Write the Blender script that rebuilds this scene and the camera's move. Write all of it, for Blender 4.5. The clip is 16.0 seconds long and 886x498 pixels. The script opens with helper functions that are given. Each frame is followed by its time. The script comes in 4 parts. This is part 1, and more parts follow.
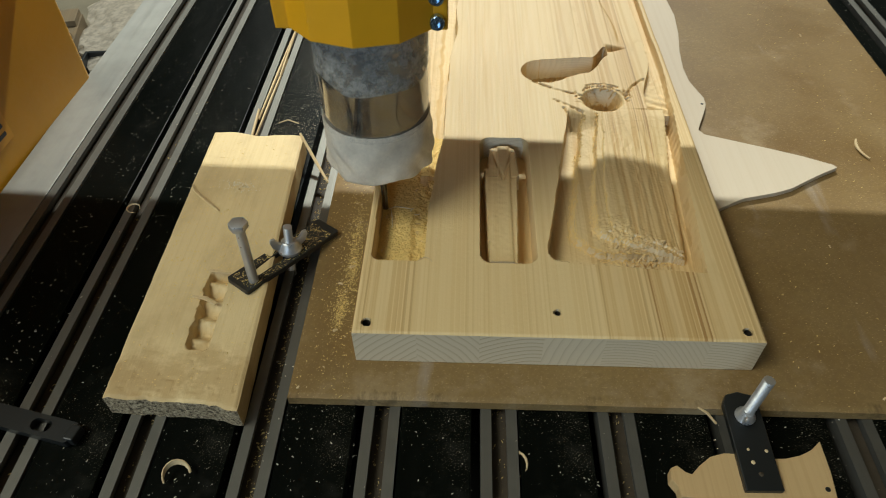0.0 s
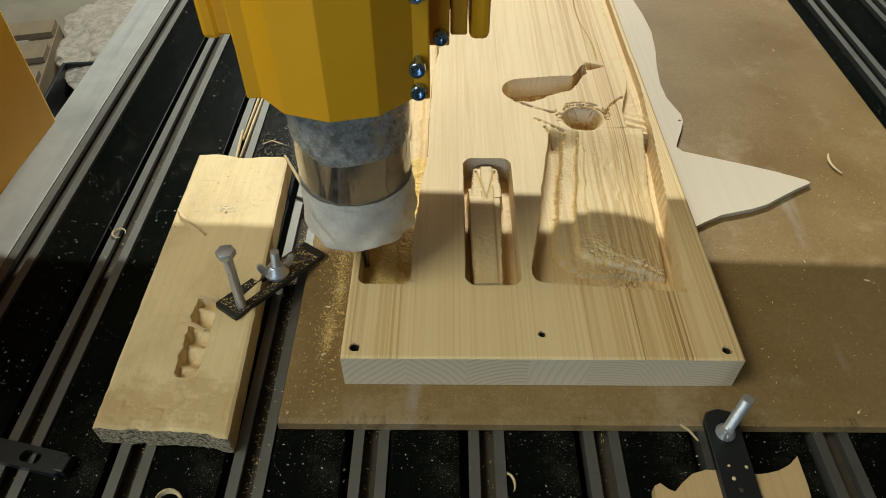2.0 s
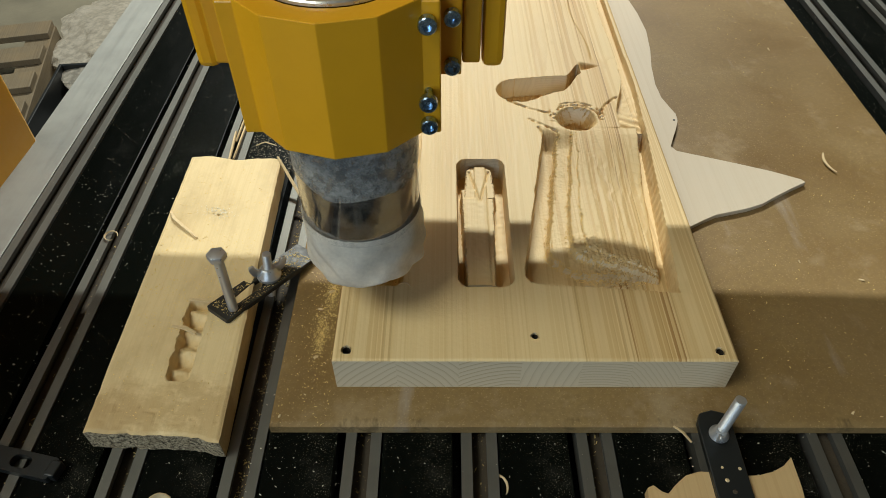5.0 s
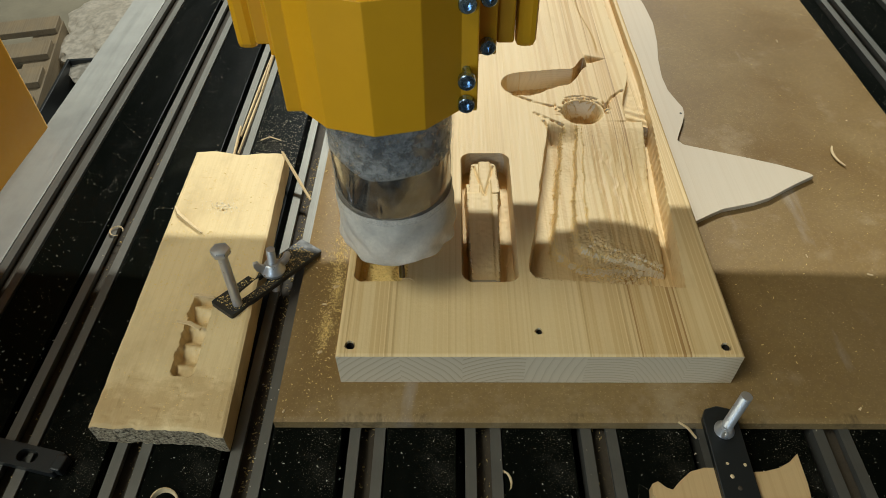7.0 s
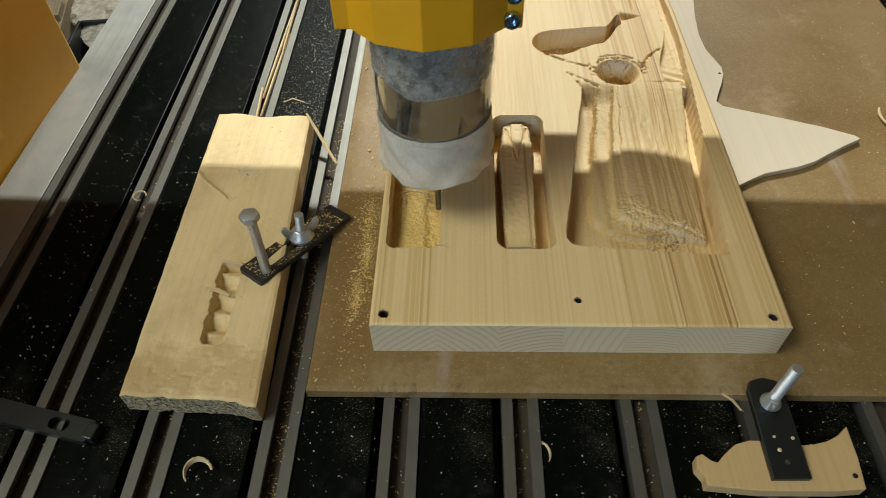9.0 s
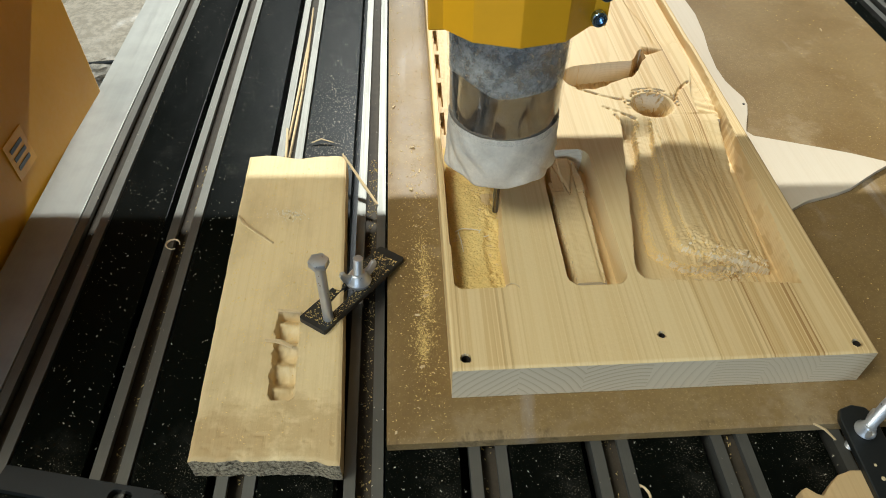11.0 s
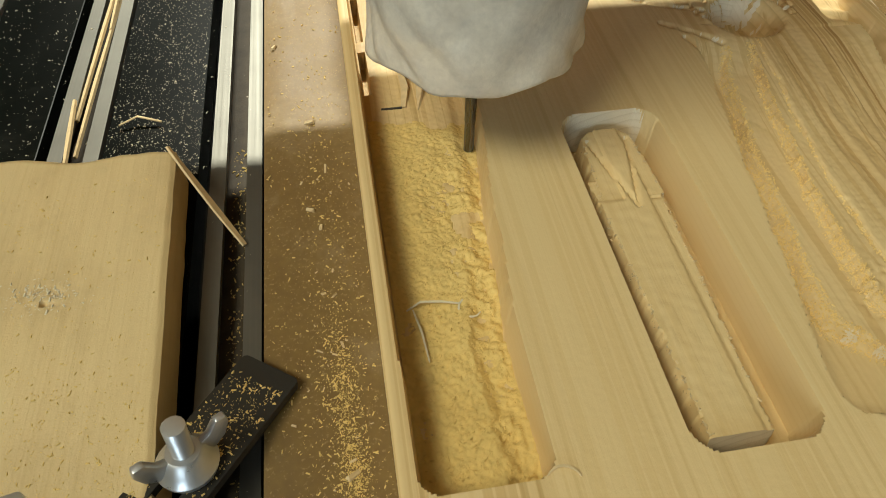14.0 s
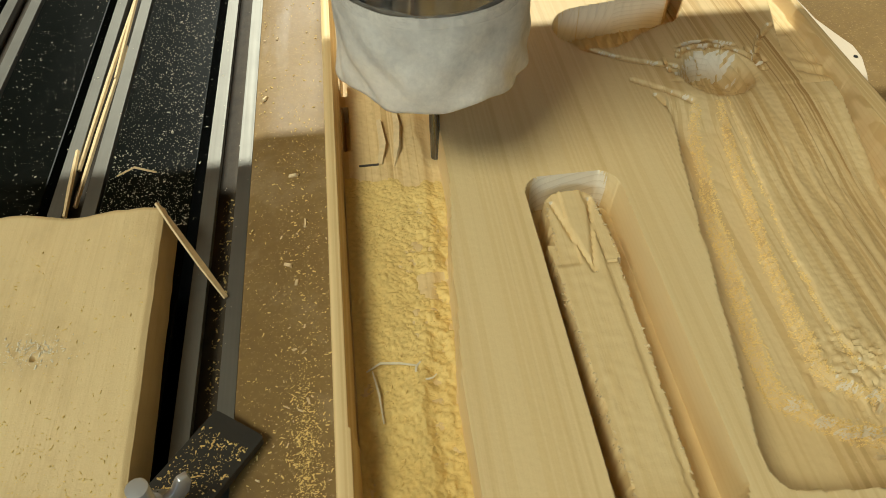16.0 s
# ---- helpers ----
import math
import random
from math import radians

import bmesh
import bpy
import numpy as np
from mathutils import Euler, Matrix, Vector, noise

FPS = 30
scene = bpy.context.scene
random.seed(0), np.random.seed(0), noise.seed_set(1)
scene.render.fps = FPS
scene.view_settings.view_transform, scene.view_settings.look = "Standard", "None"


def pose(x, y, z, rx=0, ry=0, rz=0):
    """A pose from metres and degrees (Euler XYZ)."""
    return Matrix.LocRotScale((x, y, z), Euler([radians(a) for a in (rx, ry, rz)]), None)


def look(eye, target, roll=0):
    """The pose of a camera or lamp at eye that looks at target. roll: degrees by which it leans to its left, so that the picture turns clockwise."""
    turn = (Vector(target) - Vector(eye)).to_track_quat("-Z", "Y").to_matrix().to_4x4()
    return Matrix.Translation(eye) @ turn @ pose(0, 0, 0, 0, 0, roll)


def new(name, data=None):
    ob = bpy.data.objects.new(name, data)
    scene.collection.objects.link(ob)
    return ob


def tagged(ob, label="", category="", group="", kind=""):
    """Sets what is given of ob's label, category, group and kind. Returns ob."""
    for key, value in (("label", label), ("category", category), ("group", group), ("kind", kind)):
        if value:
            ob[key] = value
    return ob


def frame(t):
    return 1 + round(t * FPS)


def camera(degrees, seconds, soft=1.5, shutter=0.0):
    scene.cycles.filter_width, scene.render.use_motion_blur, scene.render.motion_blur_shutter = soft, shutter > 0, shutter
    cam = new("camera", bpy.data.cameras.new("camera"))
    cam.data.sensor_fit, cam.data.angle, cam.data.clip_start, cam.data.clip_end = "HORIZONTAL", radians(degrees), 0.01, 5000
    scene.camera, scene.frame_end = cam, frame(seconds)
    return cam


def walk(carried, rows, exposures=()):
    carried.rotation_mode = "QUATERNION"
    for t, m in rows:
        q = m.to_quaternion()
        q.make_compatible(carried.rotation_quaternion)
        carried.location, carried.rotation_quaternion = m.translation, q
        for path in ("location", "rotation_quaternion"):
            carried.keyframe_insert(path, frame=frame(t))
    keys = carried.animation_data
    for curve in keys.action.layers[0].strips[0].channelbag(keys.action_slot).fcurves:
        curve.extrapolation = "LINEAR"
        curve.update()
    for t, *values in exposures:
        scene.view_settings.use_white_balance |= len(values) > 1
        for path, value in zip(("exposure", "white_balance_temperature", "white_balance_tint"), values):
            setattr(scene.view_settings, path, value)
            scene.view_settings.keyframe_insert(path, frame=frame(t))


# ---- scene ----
cam = camera(67.0, 16.0, soft=0.9, shutter=0.5)
PATH = [
    (0, (0.081, -0.292, 0.44), (0.019, 1.092, -1.003), -0.7),
    (0.5, (0.076, -0.29, 0.454), (0.067, 1.096, -0.987), 0.4),
    (1, (0.072, -0.289, 0.458), (0.062, 1.102, -0.979), 0.3),
    (1.5, (0.079, -0.289, 0.458), (0.056, 1.1, -0.98), -0.3),
    (2, (0.079, -0.286, 0.458), (0.067, 1.104, -0.98), -0.1),
    (2.5, (0.078, -0.282, 0.457), (0.073, 1.104, -0.984), 0.2),
    (3, (0.08, -0.284, 0.459), (0.073, 1.103, -0.982), -0.2),
    (3.5, (0.082, -0.283, 0.461), (0.069, 1.103, -0.982), -0.3),
    (4, (0.084, -0.283, 0.46), (0.078, 1.109, -0.976), -0.2),
    (6.5, (0.086, -0.283, 0.456), (0.057, 1.098, -0.991), -0.9),
    (7, (0.088, -0.281, 0.457), (0.054, 1.094, -0.995), -1.1),
    (7.5, (0.088, -0.276, 0.455), (0.052, 1.078, -1.016), -1.4),
    (8, (0.087, -0.272, 0.453), (0.038, 1.067, -1.031), -1.7),
    (8.5, (0.084, -0.268, 0.45), (0.038, 1.039, -1.063), -1.8),
    (9, (0.069, -0.269, 0.445), (0.003, 1.028, -1.076), -2.1),
    (11.5, (-0.028, -0.24, 0.428), (0.068, 1.142, -1.014), 0.4),
    (12, (-0.004, -0.201, 0.401), (-0.038, 1.15, -1.074), -5.1),
    (12.5, (-0.022, -0.111, 0.322), (0.126, 1.223, -1.161), 1.2),
    (13, (-0.01, -0.038, 0.265), (0.178, 1.255, -1.249), 0.4),
    (13.5, (-0.004, -0.005, 0.246), (0.224, 1.233, -1.308), 0.9),
    (14, (-0.001, 0.004, 0.248), (0.227, 1.248, -1.3), 1.1),
    (14.5, (0.001, 0.005, 0.255), (0.232, 1.273, -1.275), 1.2),
    (15, (0.001, 0.007, 0.259), (0.235, 1.293, -1.255), 1.7),
    (15.5, (0.012, 0.01, 0.267), (0.209, 1.284, -1.262), 0.5),
    (16, (0.029, 0.011, 0.276), (0.175, 1.272, -1.27), -1.3),
]
walk(cam, [(t, look(eye, target, roll)) for t, eye, target, roll in PATH],
     [(0, 0.04, 5850, 4), (8.0, 0.04, 5850, 5), (9.0, 0.12, 5850, 5), (11.0, 0.48, 5650, 6), (12.5, 0.44, 5950, 6), (14.0, 0.32, 6400, 3), (16.0, 0.41, 6250, 2)])


# ---- world and lights ----
KEY_W, FRONT_W, SIDE_W = 318, 50, 84
world = bpy.data.worlds.new("workshop_air")
scene.world = world
world.use_nodes = True
world.node_tree.nodes["Background"].inputs[0].default_value = (0.9, 0.95, 1.0, 1)
world.node_tree.nodes["Background"].inputs[1].default_value = 0.01


def area_lamp(name, eye, target, sx, sy, watts, colour):
    d = bpy.data.lights.new(name, "AREA")
    d.shape, d.size, d.size_y, d.energy, d.color = "RECTANGLE", sx, sy, watts, colour
    ob = new(name, d)
    ob.matrix_world = look(eye, target)
    return ob


area_lamp("tube_light_behind_gantry", (0.2, 4.2, 3.35), (0.1, 0.2, 0), 1.6, 0.06, KEY_W, (1.0, 0.955, 0.83))
area_lamp("window_light", (-1.3, -3.7, 1.3), (0.15, 0.3, 0), 1.8, 1.2, FRONT_W, (0.68, 0.82, 0.97))
area_lamp("tube_light_overhead", (-2.0, -0.9, 3.3), (0.1, 0.3, 0), 2.0, 1.2, SIDE_W, (1.0, 0.94, 0.765))


# ---- materials ----
class Nodes:
    """A small helper to write node materials in few lines."""

    def __init__(self, name):
        self.mat = bpy.data.materials.new(name)
        self.mat.use_nodes = True
        self.t = self.mat.node_tree
        self.bsdf = self.t.nodes["Principled BSDF"]
        self.out = self.t.nodes["Material Output"]

    def add(self, kind, **ins):
        n = self.t.nodes.new(kind)
        for k, v in ins.items():
            self.put(n, k.replace("_", " "), v)
        return n

    def put(self, n, key, v):
        sock = n.inputs[int(key)] if key.isdigit() else n.inputs[key]
        if isinstance(v, bpy.types.NodeSocket):
            self.t.links.new(v, sock)
        else:
            sock.default_value = v

    def coords(self, scale=(1, 1, 1), offset=None):
        tc = self.add("ShaderNodeTexCoord")
        mp = self.add("ShaderNodeMapping")
        self.put(mp, "Vector", tc.outputs["Object"])
        self.put(mp, "Scale", scale)
        if offset is not None:
            self.put(mp, "Location", offset)
        return mp.outputs[0]

    def noise(self, scale, detail=4.0, vec=None, rough=0.55):
        n = self.add("ShaderNodeTexNoise", Scale=scale, Detail=detail, Roughness=rough)
        self.put(n, "Vector", vec if vec is not None else self.coords())
        return n.outputs["Fac"]

    def ramp(self, fac, *stops):
        r = self.add("ShaderNodeValToRGB")
        self.put(r, "Fac", fac)
        e = r.color_ramp.elements
        while len(e) < len(stops):
            e.new(0.5)
        for k, (p, c) in zip(e, stops):
            k.position, k.color = p, (*c, 1) if len(c) == 3 else c
        return r.outputs["Color"]

    def mix(self, fac, a, b, blend="MIX"):
        m = self.add("ShaderNodeMix")
        m.data_type, m.blend_type = "RGBA", blend
        for i, v in ((0, fac), (6, a), (7, b)):
            if isinstance(v, bpy.types.NodeSocket):
                self.t.links.new(v, m.inputs[i])
            else:
                m.inputs[i].default_value = (*v, 1) if isinstance(v, tuple) and len(v) == 3 else v
        return m.outputs[2]

    def math(self, op, a, b=0.0, clamp=False):
        m = self.add("ShaderNodeMath")
        m.operation, m.use_clamp = op, clamp
        self.put(m, "0", a), self.put(m, "1", b)
        return m.outputs[0]

    def bump(self, height, strength=0.3, distance=0.001):
        b = self.add("ShaderNodeBump", Strength=strength, Distance=distance)
        self.put(b, "Height", height)
        self.put(self.bsdf, "Normal", b.outputs[0])

    def done(self, colour, rough=0.5, metal=0.0, **more):
        self.put(self.bsdf, "Base Color", (*colour, 1) if isinstance(colour, tuple) else colour)
        self.put(self.bsdf, "Roughness", rough)
        self.put(self.bsdf, "Metallic", metal)
        for k, v in more.items():
            self.put(self.bsdf, k.replace("_", " "), v)
        return self.mat


BW = lambda v: (v, v, v)


def wood_material(name, pale, mid, dark, ring, fuzz=0.0, dirt=0.0, strength=1.0, wander=0.011, across=False):
    """Softwood cut from a log that lies along y: true rings through the solid, a pith of its own for each piece."""
    n = Nodes(name)
    info = n.add("ShaderNodeObjectInfo").outputs["Random"]
    rnd = lambda k: n.math("FRACT", n.math("MULTIPLY", info, k))
    base = n.coords()
    cx = n.math("MULTIPLY", n.math("SUBTRACT", rnd(7.31), 0.5), 0.34 if across else 0.16)
    cz = n.math("ADD", n.math("MULTIPLY", rnd(3.77), 0.07), 0.012)
    comb = n.add("ShaderNodeCombineXYZ", X=cx, Y=n.math("MULTIPLY", info, 3.0), Z=cz)
    v = n.add("ShaderNodeVectorMath")
    n.put(v, "0", base), n.put(v, "1", comb.outputs[0])
    stretch = n.add("ShaderNodeMapping", Scale=(26, 2.6, 26))
    n.put(stretch, "Vector", v.outputs[0])
    warp = n.add("ShaderNodeTexNoise", Scale=1.0, Detail=3.0)
    n.put(warp, "Vector", stretch.outputs[0])
    w2 = n.add("ShaderNodeVectorMath")
    w2.operation = "MULTIPLY_ADD"
    n.put(w2, "0", warp.outputs["Color"]), n.put(w2, "1", (wander, 0.0, wander)), n.put(w2, "2", v.outputs[0])
    wave = n.add("ShaderNodeTexWave", Distortion=0.9, Detail=2.0)
    n.put(wave, "Scale", n.math("MULTIPLY", n.math("ADD", rnd(11.7), 0.6), 2 * math.pi / (20 * ring)))
    n.put(wave, "Detail Scale", 0.6)
    wave.wave_type, wave.rings_direction, wave.wave_profile = "RINGS", "Y", "SAW"
    n.put(wave, "Vector", w2.outputs[0])
    fib = n.noise(1.0, 5, n.coords((900, 14, 900 if across else 120)))
    broad = n.noise(1.0, 4, n.coords((34, 2.4, 34)))
    thin = n.noise(1.0, 3, n.coords((260, 1.5, 50)))
    col = n.ramp(wave.outputs["Fac"], (0.0, pale), (0.55, pale), (0.80, mid), (0.93, dark), (1.0, pale))
    amount = n.math("MULTIPLY", n.ramp(broad, (0.34, BW(0.9 if across else 0.22)), (0.62, BW(1.0))), n.math("ADD", n.math("MULTIPLY", rnd(2.9), 0.6 * strength), 0.25 * strength), True)
    col = n.mix(amount, pale, col)
    if not across:
        col = n.mix(n.ramp(thin, (0.50, BW(0.0)), (0.64, BW(0.28 * strength))), col, mid)
    if not across:
        hair = n.noise(1.0, 2, n.coords((360, 1.1, 60)))
        col = n.mix(n.ramp(hair, (0.535, BW(0.0)), (0.58, BW(min(0.85 * strength, 1.0)))), col, mid)
        bold = n.noise(1.0, 2, n.coords((190, 1.0, 40), (3.1, 0.0, 1.7)))
        col = n.mix(n.ramp(bold, (0.61, BW(0.0)), (0.65, BW(min(0.55 * strength, 1.0)))), col, dark)
    col = n.mix(n.ramp(fib, (0.25, BW(0.30)), (0.7, BW(0.0))), col, mid)
    hue = n.mix(n.math("MULTIPLY", rnd(5.13), 0.25), col, mid)
    if dirt > 0.6:
        sep = n.add("ShaderNodeSeparateXYZ", Vector=base)
        along = n.math("MULTIPLY", n.math("SUBTRACT", 0.045, sep.outputs["Y"]), 14.0, True)
        blot = n.noise(24.0, 6, n.coords((1, 1.3, 1)), 0.7)
        hue = n.mix(n.ramp(n.math("MULTIPLY", along, blot), (0.34, BW(0.0)), (0.46, BW(0.5))), hue, (0.40, 0.25, 0.09))
    if dirt:
        stain = n.noise(16.0, 6, n.coords((1, 0.6, 1)), 0.65)
        hue = n.mix(n.ramp(stain, (0.47, BW(0.0)), (0.70, BW(dirt * 0.55))), hue, (0.34, 0.22, 0.09))
    grain = n.noise(1500.0 if 0 < fuzz < 0.5 else 700.0, 5, None, 0.65)
    n.bump(n.math("ADD", n.math("MULTIPLY", fib, 0.5), n.math("MULTIPLY", grain, 0.4 + fuzz)), 0.35 + 0.4 * fuzz, 0.0006)
    return n.done(hue, n.ramp(fib, (0.3, BW(0.5)), (0.7, BW(0.68))), Specular_IOR_Level=0.3)


PINE = wood_material("pine", (0.77, 0.59, 0.30), (0.64, 0.44, 0.19), (0.44, 0.27, 0.09), 0.0036, 0.0, 0.0, 0.95)
PINE_CALM = wood_material("pine_with_faint_grain", (0.78, 0.60, 0.31), (0.68, 0.48, 0.21), (0.54, 0.35, 0.14), 0.0032, 0.0, 0.0, 0.42)
PINE_BOLD = wood_material("pine_with_bold_grain", (0.77, 0.59, 0.30), (0.58, 0.38, 0.15), (0.30, 0.155, 0.04), 0.0068, 0.0, 0.0, 2.3)
OLD_PINE = wood_material("rough_sawn_plank_wood", (0.77, 0.605, 0.325), (0.68, 0.505, 0.24), (0.54, 0.37, 0.155), 0.0080, 0.28, 0.7, 0.30)
PLYWOOD = wood_material("plywood_face", (0.62, 0.53, 0.40), (0.57, 0.47, 0.33), (0.50, 0.40, 0.26), 0.013, 0.0, 0.0, 0.35)


OFFCUT_WOOD = wood_material("warm_offcut_wood", (0.60, 0.42, 0.20), (0.52, 0.34, 0.15), (0.38, 0.23, 0.09), 0.012, 0.0, 0.0, 0.4)
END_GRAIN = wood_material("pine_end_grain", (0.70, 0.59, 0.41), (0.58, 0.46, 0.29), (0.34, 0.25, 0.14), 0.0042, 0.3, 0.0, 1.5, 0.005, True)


# end grain of milled walls, paled to paint in front light they lack
END_CUT = wood_material("milled_cross_grain_lightened", (0.80, 0.69, 0.50), (0.72, 0.60, 0.41), (0.56, 0.43, 0.25), 0.0036, 0.3, 0.0, 1.0, 0.005, True)


def sawn_end_material():
    n = Nodes("ragged_sawn_end")
    a, b = n.noise(420.0, 5, None, 0.7), n.noise(60.0, 4)
    col = n.ramp(a, (0.40, (0.06, 0.042, 0.02)), (0.5, (0.34, 0.265, 0.155)), (0.64, (0.62, 0.52, 0.34)))
    col = n.mix(n.ramp(b, (0.45, BW(0.0)), (0.7, BW(0.4))), col, (0.30, 0.22, 0.12))
    n.bump(a, 0.9, 0.002)
    return n.done(col, 0.85)


SAWN_END = sawn_end_material()


def mdf_material():
    n = Nodes("hardboard")
    a, b = n.noise(9.0, 5), n.noise(260.0, 4)
    col = n.ramp(a, (0.3, (0.185, 0.112, 0.036)), (0.55, (0.228, 0.148, 0.052)), (0.75, (0.268, 0.184, 0.074)))
    col = n.mix(n.ramp(b, (0.35, BW(0.35)), (0.65, BW(0.0))), col, (0.15, 0.09, 0.042))
    dust = n.math("MULTIPLY", n.noise(34.0, 7, None, 0.7), n.noise(6.0, 3))
    col = n.mix(n.ramp(dust, (0.27, BW(0.0)), (0.43, BW(0.40))), col, (0.50, 0.40, 0.25))
    fine = n.noise(620.0, 3)
    col = n.mix(n.ramp(fine, (0.585, BW(0.0)), (0.68, BW(0.36))), col, (0.50, 0.36, 0.165))
    old = n.noise(3.2, 5, None, 0.6)
    col = n.mix(n.ramp(old, (0.42, BW(0.0)), (0.62, BW(0.26))), col, (0.35, 0.245, 0.12))
    sep = n.add("ShaderNodeSeparateXYZ", Vector=n.coords())
    rim = n.math("MULTIPLY", n.math("SUBTRACT", -0.004, sep.outputs["Y"]), 42.0, True)
    oil = n.noise(1.0, 5, n.coords((48, 16, 48)), 0.7)
    col = n.mix(n.ramp(n.math("MULTIPLY", rim, oil), (0.55, BW(0.0)), (0.64, BW(0.55))), col, (0.075, 0.05, 0.024))
    scuff = n.noise(1.0, 5, n.coords((30, 6, 30)))
    col = n.mix(n.ramp(scuff, (0.64, BW(0.0)), (0.76, BW(0.28))), col, (0.5, 0.46, 0.42))
    n.bump(b, 0.25, 0.0005)
    return n.done(col, n.ramp(a, (0.3, BW(0.42)), (0.7, BW(0.6))), Specular_IOR_Level=0.2)


MDF = mdf_material()


def slat_material():
    n = Nodes("black_film_faced_slat")
    a, d = n.noise(7.0, 5), n.noise(420.0, 3)
    haze = n.noise(1.0, 6, n.coords((10, 3, 10)), 0.7)
    col = n.mix(n.ramp(haze, (0.5, BW(0.0)), (0.85, BW(0.12))), (0.0012, 0.0020, 0.0011), (0.04, 0.038, 0.03))
    fine = n.noise(900.0, 2)
    col = n.mix(n.ramp(n.math("MULTIPLY", fine, a), (0.39, BW(0.0)), (0.49, BW(0.5))), col, (0.42, 0.36, 0.25))
    smear = n.math("MULTIPLY", n.noise(1.0, 6, n.coords((22, 30, 22)), 0.75), n.noise(5.0, 3))
    col = n.mix(n.ramp(smear, (0.30, BW(0.0)), (0.50, BW(0.05))), col, (0.36, 0.33, 0.27))
    n.bump(d, 0.10, 0.0004)
    return n.done(col, n.ramp(haze, (0.3, BW(0.26)), (0.7, BW(0.46))), Specular_IOR_Level=0.05)


SLAT = slat_material()


def metal_material(name, colour, rough, streak=(1, 1, 1), amount=0.12, metal=1.0):
    n = Nodes(name)
    a = n.noise(1.0, 4, n.coords(streak))
    b = n.noise(30.0, 4)
    col = n.mix(n.ramp(b, (0.4, BW(0.0)), (0.75, BW(0.4))), colour, tuple(c * 0.6 for c in colour))
    n.bump(a, 0.08, 0.0003)
    r = n.ramp(a, (0.3, BW(max(rough - amount, 0.03))), (0.7, BW(rough + amount)))
    return n.done(col, r, metal)


ALU = metal_material("worn_aluminium_profile", (0.165, 0.158, 0.135), 0.50, (700, 4, 700), 0.08, 0.7)
ALU_PLAIN = metal_material("matt_anodised_border", (0.38, 0.375, 0.34), 0.50, (300, 4, 300), 0.06, 0.55)
STEEL = metal_material("polished_steel", (0.25, 0.235, 0.215), 0.09, (900, 900, 6), 0.05)
ZINC = metal_material("zinc_plated_steel", (0.62, 0.63, 0.64), 0.36, (300, 300, 300), 0.1, 0.75)
BLUE_ZINC = metal_material("blue_passivated_screw", (0.36, 0.48, 0.62), 0.24, (300, 300, 300))
DARK_STEEL = metal_material("dark_oiled_steel", (0.035, 0.033, 0.028), 0.5, (200, 200, 200), 0.1, 0.3)
CAP_METAL = metal_material("turned_aluminium_cap", (0.62, 0.61, 0.58), 0.32, (300, 300, 300), 0.1, 0.8)
BIT_STEEL = metal_material("carbide_cutter", (0.20, 0.20, 0.21), 0.3, (400, 400, 20))


def plain_material(name, colour, rough, vary=0.2, scale=40.0, bump=0.1):
    n = Nodes(name)
    a, b = n.noise(scale, 5), n.noise(scale * 14, 3)
    col = n.mix(n.ramp(a, (0.35, BW(0.0)), (0.72, BW(vary))), colour, tuple(c * 0.45 for c in colour))
    n.bump(b, bump, 0.0004)
    return n.done(col, n.ramp(b, (0.3, BW(rough - 0.06)), (0.7, BW(rough + 0.08))))


YELLOW = plain_material("yellow_enamel_paint", (0.75, 0.375, 0.008), 0.34, 0.10, 30.0, 0.10)
ORANGE = plain_material("yellow_machine_paint", (0.66, 0.33, 0.006), 0.5, 0.2, 12.0)
BLACK = plain_material("black_painted_steel", (0.012, 0.013, 0.012), 0.4, 0.3, 60.0)
CHIP = plain_material("pine_shavings", (0.72, 0.55, 0.30), 0.7, 0.35, 300.0)
FUZZ = plain_material("golden_torn_fibre", (0.86, 0.635, 0.245), 0.9, 0.1, 300.0, 0.4)
PALE_CHIP = plain_material("pale_sawdust", (0.78, 0.70, 0.52), 0.8, 0.2, 300.0)
DUST = plain_material("sawdust", (0.80, 0.585, 0.205), 0.9, 0.22, 260.0, 0.5)
# near-black brown: dirt, with the shade of a recess put into the colour
SLOT_DARK = plain_material("recess_shade_and_dirt", (0.060, 0.044, 0.025), 0.8, 0.6, 90.0, 0.4)
CONCRETE = plain_material("dusty_concrete", (0.19, 0.165, 0.11), 0.8, 0.5, 6.0, 0.3)
WALL = plain_material("workshop_wall_paint", (0.16, 0.155, 0.14), 0.8, 0.25, 3.0)
PALLET = wood_material("grey_pallet_wood", (0.17, 0.135, 0.085), (0.14, 0.105, 0.062), (0.09, 0.065, 0.04), 0.008, 0.2, 0.3)
PEN = plain_material("pencil_graphite", (0.05, 0.045, 0.04), 0.5, 0.2, 200.0)
# the darkness inside a drilled hole, as a near-black colour
HOLE_DARK = plain_material("shaded_hole_wall", (0.03, 0.02, 0.012), 0.9, 0.3, 300.0)
GREY_EDGE = plain_material("sawn_board_edge", (0.25, 0.19, 0.12), 0.85, 0.5, 300.0, 0.6)


